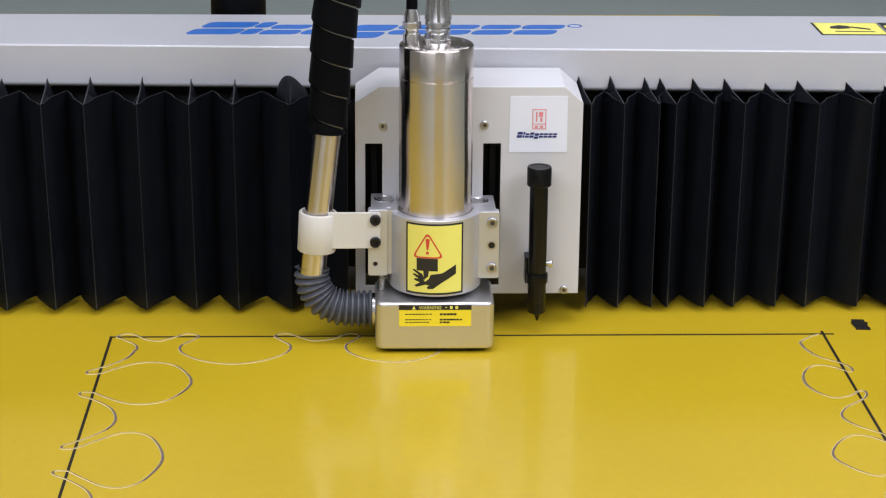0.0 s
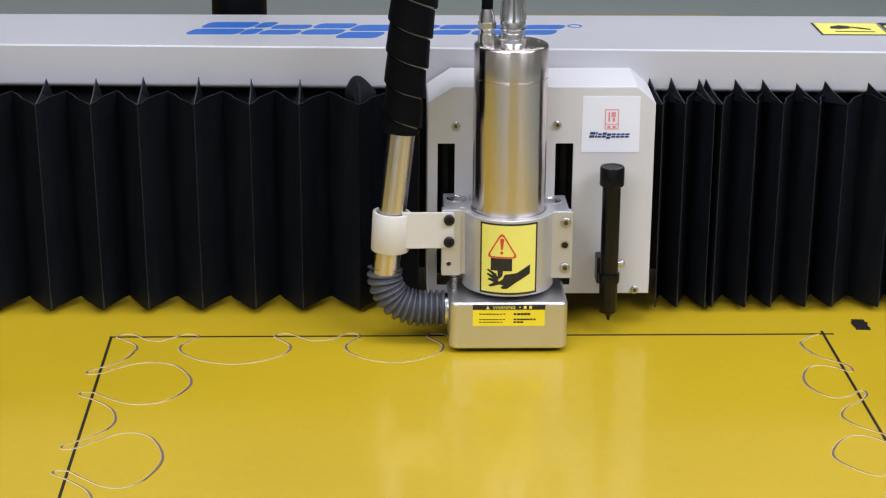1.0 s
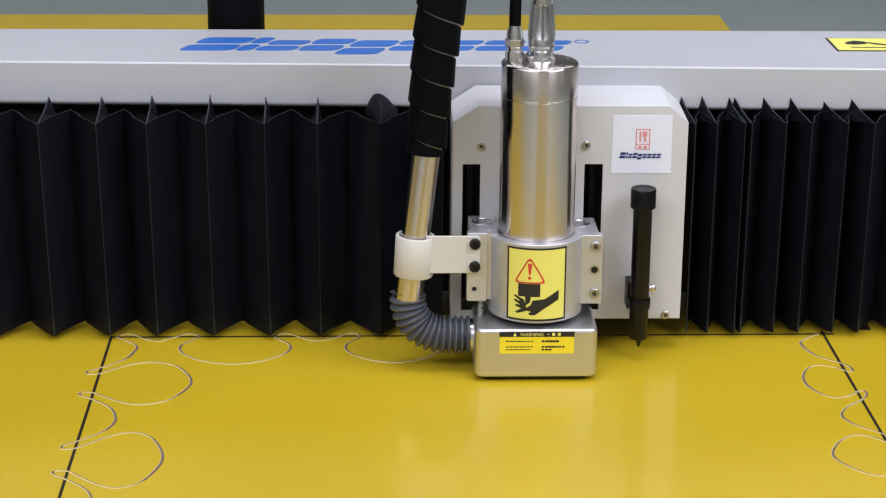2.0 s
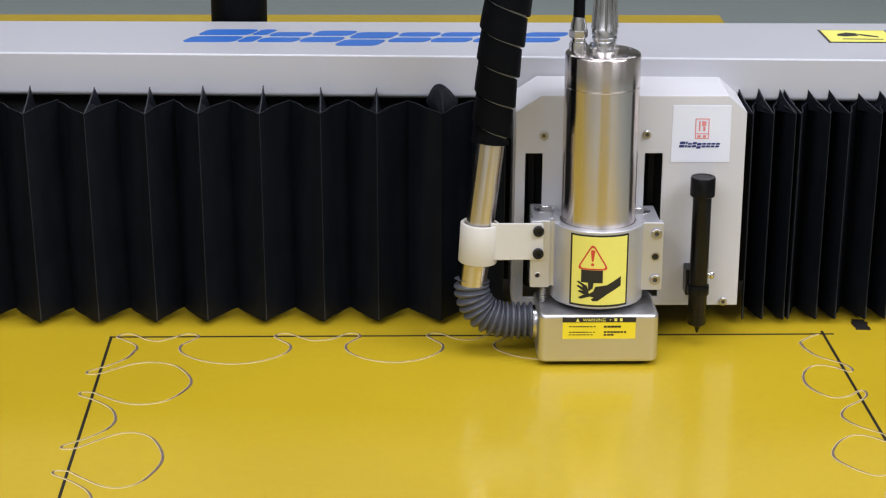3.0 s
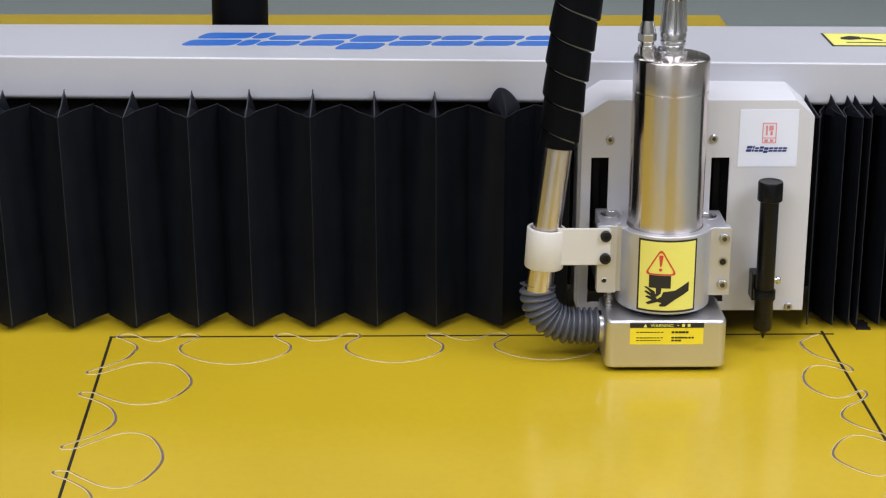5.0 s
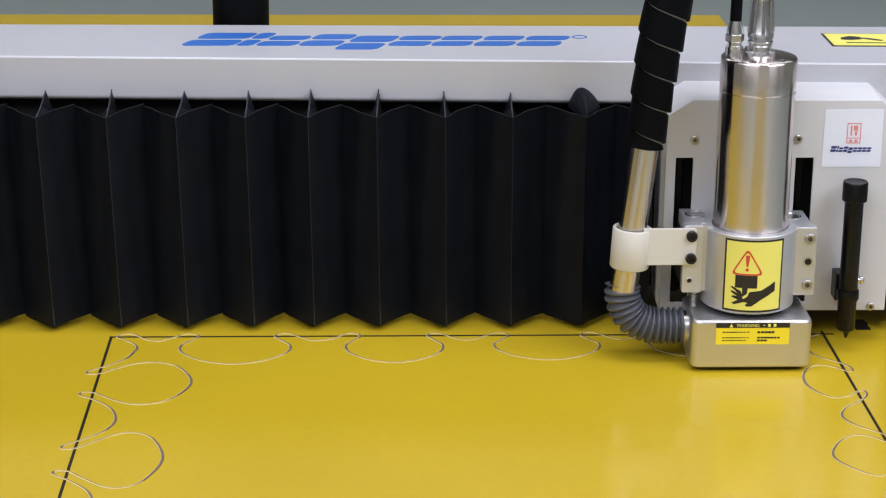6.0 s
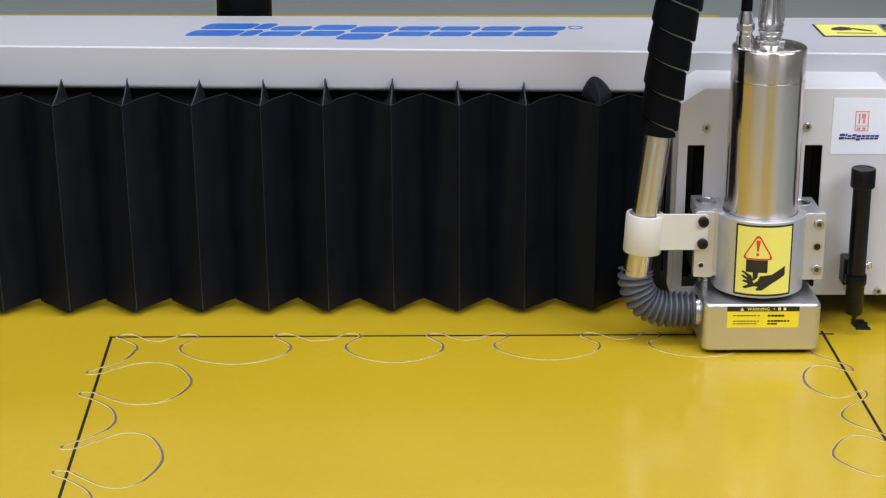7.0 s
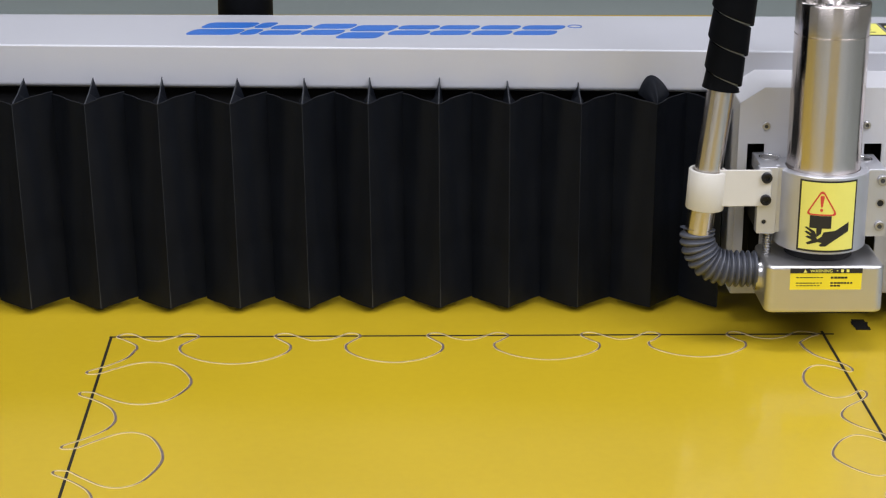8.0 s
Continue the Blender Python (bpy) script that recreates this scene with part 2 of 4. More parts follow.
# the puzzle-shaped cut: half a tab from the middle of the wave to the tip of the knob
HALF = [(-0.0860, -0.0142), (-0.0735, -0.0105), (-0.0630, -0.001), (-0.0530, 0.0085), (-0.0430, 0.0070), (-0.0395, -0.002), (-0.0480, -0.016),
        (-0.0560, -0.032), (-0.0515, -0.054), (-0.0300, -0.077), (0.0, -0.0868)]
TAB = HALF + [(-u, v) for u, v in HALF[-2:0:-1]]
PITCH, FIRST = 0.1719, -0.1455
WIDE = (1.09, 0.965, 1.05, 0.97)
DEEP = (0.985, 0.955, 0.885, 0.81)
SLIP = (-0.001, 0.0034, 0.0017, -0.0012)


def smooth_line(pts, n=7):
    return [Vector((p.x, p.y)) for p in catmull([(x, y, 0) for x, y in pts], n)]


def tab_line(k0, k1):
    pts = [(FIRST + k * PITCH + (u * WIDE[k] + SLIP[k] if abs(u) < 0.08 else u), LY + (v * DEEP[k] if v < -0.02 else v))
           for k in range(k0, k1) for u, v in TAB]
    pts.append((FIRST + (k1 - 0.5) * PITCH, LY - 0.0142))
    return smooth_line(pts)


# the tabs down the two sides: way along the side from the knob's middle, and way inwards
SIDE_A = [(-0.0983, 0.031), (-0.073, 0.024), (-0.050, 0.006), (-0.0345, -0.0128), (-0.0262, -0.0120), (-0.0275, 0.0003), (-0.0400, 0.0140), (-0.0575, 0.038), (-0.0590, 0.062), (-0.0430, 0.0840), (0.0, 0.0998)]
SIDE_B = [(-0.0983, 0.031), (-0.074, 0.021), (-0.052, -0.001), (-0.0360, -0.0085), (-0.0275, -0.004), (-0.0430, 0.0124), (-0.0460, 0.030), (-0.027, 0.045), (0.002, 0.0508)]


def side_line(half, x, s, middles, grow, swell):
    pts = []
    for k, y in enumerate(middles):
        for u, d in half + [(-u, d) for u, d in half[-2::-1]][:-1]:
            g = 1 + (swell[k] - 1) * max(0.0, min(1.0, d / 0.04)) * (abs(u) < 0.07)
            pts.append((x + s * (d if d < 0.04 else 0.04 + (d - 0.04) * grow[k]), y - u * g))
    return smooth_line(pts)


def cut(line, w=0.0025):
    """A pale groove; its wall's shade is a dark strip, widest towards the eye."""
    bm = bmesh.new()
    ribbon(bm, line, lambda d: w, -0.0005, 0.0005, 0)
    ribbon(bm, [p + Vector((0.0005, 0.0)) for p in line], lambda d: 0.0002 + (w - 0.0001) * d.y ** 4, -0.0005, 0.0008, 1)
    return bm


whole = tab_line(0, 4)
TOOL = (0.0755, 2.2445)
start = next(i for i, p in enumerate(whole) if p.x > 0.0725 and p.y > 2.2385 and i > 2 * 7 * len(TAB) - 40)
corner = smooth_line([(-0.2545, 2.197), (-0.257, 2.212), (-0.270, 2.228), (-0.2805, 2.2385), (-0.272, 2.2485), (-0.262, 2.2462), (-0.2544, 2.2378), (-0.2440, 2.2283), (whole[0].x, whole[0].y), (-0.219, 2.2283)])[:-7]
part("cut_line", cut(corner[:-1] + whole[:start + 1]), [M_CUT, M_CUT_SHADE], board, "pale routed groove with its wall shade painted grey")
part("cut_line", cut(side_line(SIDE_A, LX0, 1, (2.0995, 1.8990, 1.702), (1.0, 0.795, 0.85), (1.0, 1.1, 1.1))), [M_CUT, M_CUT_SHADE], board, "pale routed groove with its wall shade painted grey")
part("cut_line", cut(smooth_line([(0.512, 2.2385), (0.497, 2.2265), (0.4830, 2.2095)])[:-1] + side_line(SIDE_B, LX1, -1, (2.0945, 1.8985, 1.70), (1.0, 1.97, 1.9), (1.0, 1.09, 1.1))), [M_CUT, M_CUT_SHADE], board, "pale routed groove with its wall shade painted grey")
# groove strips hidden in the board rise piece by piece behind the cutter
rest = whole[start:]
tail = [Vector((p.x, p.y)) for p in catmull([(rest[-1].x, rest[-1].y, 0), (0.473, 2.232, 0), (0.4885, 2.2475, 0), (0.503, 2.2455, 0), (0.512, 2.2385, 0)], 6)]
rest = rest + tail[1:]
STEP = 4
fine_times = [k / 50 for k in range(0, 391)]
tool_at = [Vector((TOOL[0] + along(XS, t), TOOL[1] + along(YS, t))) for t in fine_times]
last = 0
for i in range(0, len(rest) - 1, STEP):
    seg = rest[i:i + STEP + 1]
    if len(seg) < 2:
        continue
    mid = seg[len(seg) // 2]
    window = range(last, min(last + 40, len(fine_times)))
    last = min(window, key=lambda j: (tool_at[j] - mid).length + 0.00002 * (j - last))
    ob = part("cut_line", cut(seg, 0.0021), [M_CUT, M_CUT_SHADE], board)
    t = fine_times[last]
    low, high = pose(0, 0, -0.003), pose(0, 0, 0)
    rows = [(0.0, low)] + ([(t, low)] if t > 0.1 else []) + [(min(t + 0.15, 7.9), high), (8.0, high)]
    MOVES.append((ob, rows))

# ---- gantry beam ----
gantry = thing("gantry", (0.08, 2.45, -0.22), "light grey painted gantry beam with blue lettering", "gantry")


def beam_part(name, bm, material, label="", **kw):
    for v in bm.verts:   # the beam stands a little askew, and tapers
        v.co.y -= (v.co.x - 0.08) * (0.037 - 0.029 * (v.co.y - 2.362) / 0.19)
    return part(name, bm, material, gantry, label, **kw)


bm = bmesh.new()
slab(bm, [(2.3645, 0.2570), (2.3645, 0.3033), (2.546, 0.3033), (2.55, 0.299), (2.55, 0.20), (2.545, 0.20), (2.545, 0.255), (2.3695, 0.2530)], 0, -1.24, 0.80)
beam_part("beam_cover", bm, M_BEAM, bevel=0.0032)
bm = bmesh.new()
box(bm, -1.24, 0.80, 2.392, 2.54, 0.03, 0.252)
beam_part("beam_core", bm, M_BLACK, "beam core behind the bellows, black for the void's shade")
for lx in (-1.345, 0.735):
    bm = bmesh.new()
    box(bm, lx, lx + 0.09, 2.36, 2.56, -0.22, 0.30)
    part("upright", bm, M_BEAM, gantry, bevel=0.004)


# the beam's blue brand mark, as plain slanted blocks
ZT = 0.3033
LEAN = 0.42


def leaning(pts):
    return [(x + LEAN * (y - 2.434), y) for x, y in pts]


def soft_corners(poly, r, n=5):
    """A polygon with its corners rounded off."""
    out = []
    for i, p in enumerate(poly):
        p, a, b = Vector(p), Vector(poly[i - 1]), Vector(poly[(i + 1) % len(poly)])
        p0, p1 = p + (a - p).normalized() * r, p + (b - p).normalized() * r
        out += [((1 - u) ** 2 * p0 + 2 * u * (1 - u) * p + u * u * p1) for u in (k / n for k in range(n + 1))]
    return [tuple(v) for v in out]


# way along the beam, width, near edge, far edge
for mx, mw, y0, y1 in ((-0.2130, 0.060, 2.434, 2.501), (-0.1500, 0.0185, 2.434, 2.501), (-0.1280, 0.045, 2.434, 2.486), (-0.0795, 0.046, 2.434, 2.494), (-0.0300, 0.049, 2.415, 2.486),
                       (0.0225, 0.046, 2.434, 2.486), (0.0715, 0.045, 2.434, 2.486), (0.1205, 0.045, 2.434, 2.486), (0.1695, 0.049, 2.434, 2.486)):
    bm = bmesh.new()
    cut_y = y0 + (y1 - y0) * 0.44
    for b0, b1 in ((y0, cut_y), (cut_y + 0.0075, y1)):   # a fine pale stripe runs through each block
        slab(bm, leaning(soft_corners([(mx, b0), (mx + mw, b0), (mx + mw, b1), (mx, b1)], min(0.009, 0.45 * (b1 - b0), 0.4 * mw))), 2, ZT - 0.0002, ZT + 0.0006)
    part("brand_block", bm, M_BLUE, gantry, "blue vinyl brand mark reduced to plain blocks", smooth=False)
bm = bmesh.new()
ring = [(0.2489 + 0.008 * math.cos(a * 0.3927), 2.4812 + 0.008 * math.sin(a * 0.3927)) for a in range(16)]
ribbon(bm, [Vector(p) for p in ring + ring[:2]], 0.0014, ZT - 0.0005, ZT + 0.0006)
part("small_ring_mark", bm, M_BLUE, gantry)

# yellow caution plate on the beam
for sx, sw in ((0.5365, 0.080), (0.6185, 0.10)):
    bm = bmesh.new()
    slab(bm, [(sx, 2.4325), (sx + sw, 2.431), (sx + sw, 2.4985), (sx, 2.5005)], 2, ZT, ZT + 0.0006)
    sign = part("caution_sign", bm, M_PRINT, gantry, "yellow caution sticker with black border", smooth=False)
    bm = bmesh.new()
    slab(bm, [(sx + 0.0025, 2.4355), (sx + sw - 0.002, 2.434), (sx + sw - 0.002, 2.4955), (sx + 0.0025, 2.4975)], 2, ZT + 0.0006, ZT + 0.0010)
    part("sign_face", bm, M_STICKY, sign, smooth=False)
    bm = bmesh.new()
    if sx < 0.6:
        for p in ([(0.555, 2.475), (0.567, 2.483), (0.578, 2.478), (0.578, 2.466), (0.563, 2.462), (0.553, 2.466)], [(0.579, 2.476), (0.590, 2.470), (0.601, 2.462), (0.600, 2.457), (0.588, 2.463), (0.579, 2.470)],
                  [(0.556, 2.450), (0.603, 2.448), (0.603, 2.445), (0.556, 2.447)]):
            slab(bm, p, 2, ZT + 0.0010, ZT + 0.0013)
    else:
        slab(bm, [(0.6205, 2.482), (0.715, 2.480), (0.715, 2.4955), (0.6205, 2.4968)], 2, ZT + 0.0010, ZT + 0.0013)
    part("pictogram", bm, M_PRINT, sign, smooth=False)

# the hose that stands behind the beam
rear = thing("rear_hose", (-0.158, 2.59, 0.16), "black wrapped hose standing behind the beam", "hose")
bm = bmesh.new()
line = catmull([(-0.158, 2.59, 0.16), (-0.158, 2.59, 0.30), (-0.1575, 2.592, 0.42), (-0.150, 2.61, 0.60)], 10)
tube(bm, line, lambda i, s, a: 0.0325 + 0.0015 * (((s / 0.05 - a / 6.2832) % 1.0) < 0.9), 28)
part("hose_wrap", bm, M_WRAP, rear)
bm = bmesh.new()
box(bm, -0.20, -0.115, 2.552, 2.63, 0.15, 0.20)
part("hose_socket", bm, M_BLACK, rear, bevel=0.004)

# ---- bellows ----
YMID, ZB, ZM = 2.333, 0.007, 0.2500


def pleat_mesh(length, name):
    bm = bmesh.new()
    nx, nz = 8, 10
    grid = {}
    for side in (0, 1):
        for i in range(nx + 1):
            for k in range(nz + 1):
                u, v = i / nx, k / nz
                bulge = 0.0016 * math.sin(math.pi * u) * (1 + 0.5 * math.sin(5 * v + 1)) + 0.0012 * math.sin(9 * u + 4 * v)
                zt = ZM + 0.0042 * math.sin(u * math.pi / 2)
                zb = ZB + 0.001 * u
                grid[side, i, k] = bm.verts.new((length * u, bulge * math.sin(math.pi * u) + (0.0008 if side else 0), zb + (zt - zb) * v))
    for side in (0, 1):
        for i in range(nx):
            for k in range(nz):
                bm.faces.new((grid[side, i, k], grid[side, i + 1, k], grid[side, i + 1, k + 1], grid[side, i, k + 1]))
    for i in range(nx):
        for k in (0, nz):
            bm.faces.new((grid[0, i, k], grid[0, i + 1, k], grid[1, i + 1, k], grid[1, i, k]))
    # strip added along the pleat's top edge to stand in for its lit rim
    for i in range(nx):
        ring = []
        for j in (i, i + 1):
            p = (grid[0, j, nz].co + grid[1, j, nz].co) / 2
            ring.append([bm.verts.new((p.x, p.y + dy, p.z + dz)) for dy, dz in ((-0.0008, -0.0008), (-0.0008, 0.0002), (0, 0.0006), (0.0008, 0.0002), (0.0008, -0.0008))])
        for q in range(4):
            bm.faces.new((ring[0][q], ring[1][q], ring[1][q + 1], ring[0][q + 1])).material_index = 1
    bmesh.ops.recalc_face_normals(bm, faces=bm.faces)
    me = bpy.data.meshes.new(name)
    bm.to_mesh(me)
    bm.free()
    me.materials.append(M_BELLOWS)
    me.materials.append(M_RIM)
    for p in me.polygons:
        p.use_smooth = True
    me.set_sharp_from_angle(angle=radians(50))
    return me


def tip_mesh(seed, lean, girth):
    """The pinched corner leaf at the top of a fold, with a grey seam that paints the fold's lit edge."""
    rnd = random.Random(seed)
    bm = bmesh.new()
    h = 0.0165 + 0.003 * rnd.random() + (0.007 if girth > 1 else 0.0)
    back = 0.050 + 0.006 * rnd.random()
    tipx = lean * (0.007 if lean > 0 else 0.050) + 0.006 * (rnd.random() - 0.5)
    wide = rnd.choice((-1, 1))
    m0 = (0, 0.0, ZM - 0.001)
    tip = (tipx, back, ZM + h)
    mid = (tipx * 0.5, back * 0.5, ZM + h * 0.36)
    for s in (-1, 1):
        w = ((0.0085 if s == wide else 0.0045) + 0.0020 * rnd.random()) * girth
        a, b, c = bm.verts.new(m0), bm.verts.new(mid), bm.verts.new(tip)
        d, e = bm.verts.new((s * w + tipx * 0.5, back * 0.7, ZM - 0.005)), bm.verts.new((s * w * 0.8 + tipx, back + 0.004, ZM - 0.010))
        bm.faces.new((a, b, d))
        bm.faces.new((b, c, e, d))
    for p, q in ((m0, mid), (mid, tip)):   # a grey strip over the leaf's ridge paints its lit edge
        vs = [bm.verts.new((v[0] + dx, v[1] + dy, v[2] + 0.0004)) for v in (p, q) for dx, dy in ((-0.0007, 0.0004), (0, -0.0008), (0.0007, 0.0004))]
        for f in ((0, 1, 4, 3), (1, 2, 5, 4)):
            bm.faces.new([vs[i] for i in f]).material_index = 1
    bmesh.ops.recalc_face_normals(bm, faces=bm.faces)
    for k in range(12):
        z0, z1 = ZB + 0.001 + (ZM - ZB) * k / 12, ZB + 0.001 + (ZM - ZB) * (k + 1) / 12
        # wider at the bottom, as a glint on the seam's end
        w = 0.0010 if k == 0 else 0.0006
        vs = [bm.verts.new((x, y, z)) for z in (z0, z1) for x, y in ((-w, 0.0004), (0, -0.0006), (w, 0.0004))]
        for f in ((0, 1, 4, 3), (1, 2, 5, 4)):
            bm.faces.new([vs[i] for i in f]).material_index = 1
    me = bpy.data.meshes.new("fold_tip")
    bm.to_mesh(me)
    bm.free()
    me.materials.append(M_BELLOWS)
    me.materials.append(M_SEAM_EDGE)
    return me


def lobe_mesh():
    """A puffed corner that fans out from the fold's top to a rounded rim."""
    bm = bmesh.new()
    n, k = 16, 6
    g = {}
    for i in range(n + 1):
        a = i / n
        rim = Vector((-0.017 + 0.036 * a - 0.004 * math.sin(math.pi * a), 0.040, ZM + 0.002 + 0.0225 * math.sin(math.pi * a) ** 0.75))
        for j in range(k + 1):
            r = j / k
            p = Vector((0, -0.001, ZM - 0.004)).lerp(rim, r)
            p.y -= 0.008 * math.sin(math.pi * r) * math.sin(math.pi * a) * (0.6 + 0.4 * math.cos(9 * a))
            g[i, j] = bm.verts.new(p)
        g[i, k + 1] = bm.verts.new((rim.x, 0.056, rim.z - 0.014 * math.sin(math.pi * a)))
    for i in range(n):
        for j in range(k + 1):
            bm.faces.new((g[i, j], g[i + 1, j], g[i + 1, j + 1], g[i, j + 1]))
    bmesh.ops.remove_doubles(bm, verts=bm.verts, dist=1e-6)
    bmesh.ops.recalc_face_normals(bm, faces=bm.faces)
    me = bpy.data.meshes.new("fold_tip")
    bm.to_mesh(me)
    bm.free()
    me.materials.append(M_BELLOWS)
    for p in me.polygons:
        p.use_smooth = True
    return me


def bellows(label, folds, length, lobe, slope):
    """folds: (first x, share of the carriage's way, growth of that share a metre) of each front fold."""
    ob = thing("bellows", (0, YMID, 0), label, "bellows", "rail bellows")
    MOVES.append((ob, [(t, pose(0, YMID + along(YS, t), 0)) for t in TIMES]))
    panel = pleat_mesh(length, "pleat")
    times = [k / 5 for k in range(41)]
    
    def place(j, t):
        x, share, growth = folds[j]
        way = along(XS, t)
        return x + (share + growth * min(way, 0.25)) * way


    def depth(t):
        n = len(folds) - 1
        half = abs(place(n, t) - place(0, t)) / n / 2
        return math.sqrt(max(length ** 2 - half ** 2, 0.0004))

    for j in range(len(folds)):
        me = lobe_mesh() if j == lobe else tip_mesh(j * 7 + len(folds), max(-1.0, min(1.0, (0.02 - folds[j][0]) * 1.2)), 1.0 if slope > 0 else 1.2)
        tip = new("fold_tip", me)
        tip.parent = ob
        low = slope * j   # the folds hang a little aslant
        hang = Matrix.Rotation(-math.atan(low / ZM), 4, "Y")
        MOVES.append((tip, [(t, pose(place(j, t) + low, -depth(t) / 2, 0) @ hang) for t in times]))
        for s in (-1, 1):
            k = j + s
            if k < 0 or k >= len(folds):
                continue
            pl = new("pleat", panel)
            pl.parent = ob
            rows = []
            for t in times:
                half = (place(k, t) - place(j, t)) / 2
                dy = math.sqrt(max(length ** 2 - half ** 2, 0.0001))
                rows.append((t, pose(place(j, t) + low, -depth(t) / 2, 0) @ hang @ pose(0, 0, 0, 0, 0, math.degrees(math.atan2(dy, half)))))
            MOVES.append((pl, rows))
    return ob


rnd = random.Random(5)
LEFT = [(-0.0865, 0.968), (-0.150, 0.915), (-0.1995, 0.842), (-0.2575, 0.79), (-0.3165, 0.742), (-0.364, 0.68)]
LEFT += [(-0.364 - 0.0572 * k + 0.006 * (rnd.random() - 0.5), 0.68 - 0.0567 * k) for k in range(1, 12)]
bellows("black pleated fabric bellows pulled wide over the guide rails", [(x, share, 0.0) for x, share in [(-0.022, 1.0)] + LEFT], 0.056, 1, 0.001)
RIGHT = [(0.2535, 1.0, 0.0), (0.291, 0.80, 0.67), (0.331, 0.71, 0.69), (0.350, 0.55, 1.19), (0.393, 0.51, 1.07), (0.428, 0.46, 0.95), (0.477, 0.35, 1.14), (0.513, 0.31, 0.95), (0.574, 0.24, 0.86)]
RIGHT += [(0.574 + 0.042 * k, 0.24 - 0.04 * k, 0.86 - 0.12 * k) for k in range(1, 5)]
bellows("black pleated fabric bellows pushed together beside the carriage", RIGHT, 0.0485, -1, -0.0004)

# ---- carriage ----
carriage = thing("carriage", (0.114, 2.30, 0.036), "ivory painted carriage cover with slots and stickers", "carriage")
CF = 2.280
X0, X1, Z0, Z1 = -0.0129, 0.2408, 0.0355, 0.2783
bm = bmesh.new()
xs = [X0, -0.0018, 0.0172, 0.130, 0.1497, X1]
zs = [Z0, 0.046, 0.213, 0.2600]
for i in range(5):
    for k in range(3):
        if i in (1, 3) and k == 1:
            continue
        bm.faces.new([bm.verts.new((x, CF, z)) for x, z in ((xs[i], zs[k]), (xs[i + 1], zs[k]), (xs[i + 1], zs[k + 1]), (xs[i], zs[k + 1]))])
top = [(X0, 0.26), *[(x, 0.26) for x in xs[1:-1]], (X1, 0.26), (0.2199, Z1), (0.0146, Z1)]
bm.faces.new([bm.verts.new((x, CF, z)) for x, z in top])
bmesh.ops.remove_doubles(bm, verts=bm.verts, dist=1e-5)
ext = bmesh.ops.extrude_face_region(bm, geom=bm.faces[:])
bmesh.ops.translate(bm, verts=[v for v in ext["geom"] if isinstance(v, bmesh.types.BMVert)], vec=(0, 0.003, 0))
cover = part("front_plate", bm, M_COVER, carriage, bevel=0.0008)
bm = bmesh.new()
out = [(X0, Z0), (X0, 0.2600), (0.0146, Z1), (0.2199, Z1), (X1, 0.2600), (X1, Z0)]
cen = ((X0 + X1) / 2, 0.16)
inn = [(x + (0.0025 if x < cen[0] else -0.0025), z - (0.0025 if z > 0.1 else 0)) for x, z in out]
grid = [[bm.verts.new((x, y, z + (0.0035 if y > 2.3 and z > 0.1 else 0))) for x, z in ring] for ring, y in ((out, CF + 0.0008), (out, 2.358), (inn, 2.358), (inn, CF + 0.0032))]
for k in range(5):
    for a, b in ((0, 1), (1, 2), (2, 3)):
        bm.faces.new((grid[a][k], grid[a][k + 1], grid[b][k + 1], grid[b][k]))
part("cover_shell", bm, M_COVER, carriage, bevel=0.0012)
bm = bmesh.new()
box(bm, X0 + 0.004, X1 - 0.004, 2.335, 2.356, 0.042, 0.2560)
part("inner_plate", bm, M_BLACK, carriage, "slide plate inside the cover, black for the slots' shade")
for gx in (0.004, 0.139):
    bm = bmesh.new()
    box(bm, gx, gx + 0.008, 2.318, 2.335, 0.045, 0.245)
    rail = part("slide_rail", bm, M_BLACK, carriage, "vertical slide rail, blackened for the slot's shade", bevel=0.001)
    bm = bmesh.new()
    lathe(bm, [(0, 0.004), (0.0045, 0.004), (0.0045, 0), (0, 0)], (gx + 0.009, 2.330, 0.202), 16, FRONT)
    part("stop_screw", bm, M_SCREWD, rail)


def socket_screw(parent, x, y, z, r, material, depth=0.004, label=""):
    """A screw with a hexagon recess, its head to the front."""
    bm = bmesh.new()
    lathe(bm, [(0.0, -0.001), (r, -0.001), (r, depth * 0.75), (r * 0.86, depth), (r * 0.48, depth)], (x, y, z), 24, FRONT)
    # the recess's shade is put into a darker material
    lathe(bm, [(r * 0.48, depth), (r * 0.42, depth * 0.45), (0, depth * 0.40)], (x, y, z), 24, FRONT, 1)
    return part("screw", bm, [material, M_RECESS if material is M_SCREW else M_SCREWD], parent, label)


for sx, sz in ((0.0177, 0.2338), (0.1312, 0.2348), (0.2243, 0.0403)):
    socket_screw(carriage, sx, CF, sz, 0.0046, M_SCREW, 0.003, "small zinc-plated cover screw")

# white sticker with the maker's mark as plain shapes
bm = bmesh.new()
slab(bm, [(0.1587, 0.2031), (0.2237, 0.2030), (0.2233, 0.2673), (0.1593, 0.2673)], 1, CF - 0.0005, CF)
sticker = part("white_sticker", bm, M_WHITE, carriage, "white sticker with red mark and navy bar", smooth=False)


def frame_bars(bm, x0, x1, z0, z1, w, y0, y1):
    for a in ((x0, x1, z0, z0 + w), (x0, x1, z1 - w, z1), (x0, x0 + w, z0 + w, z1 - w), (x1 - w, x1, z0 + w, z1 - w)):
        box(bm, a[0], a[1], y0, y1, a[2], a[3])


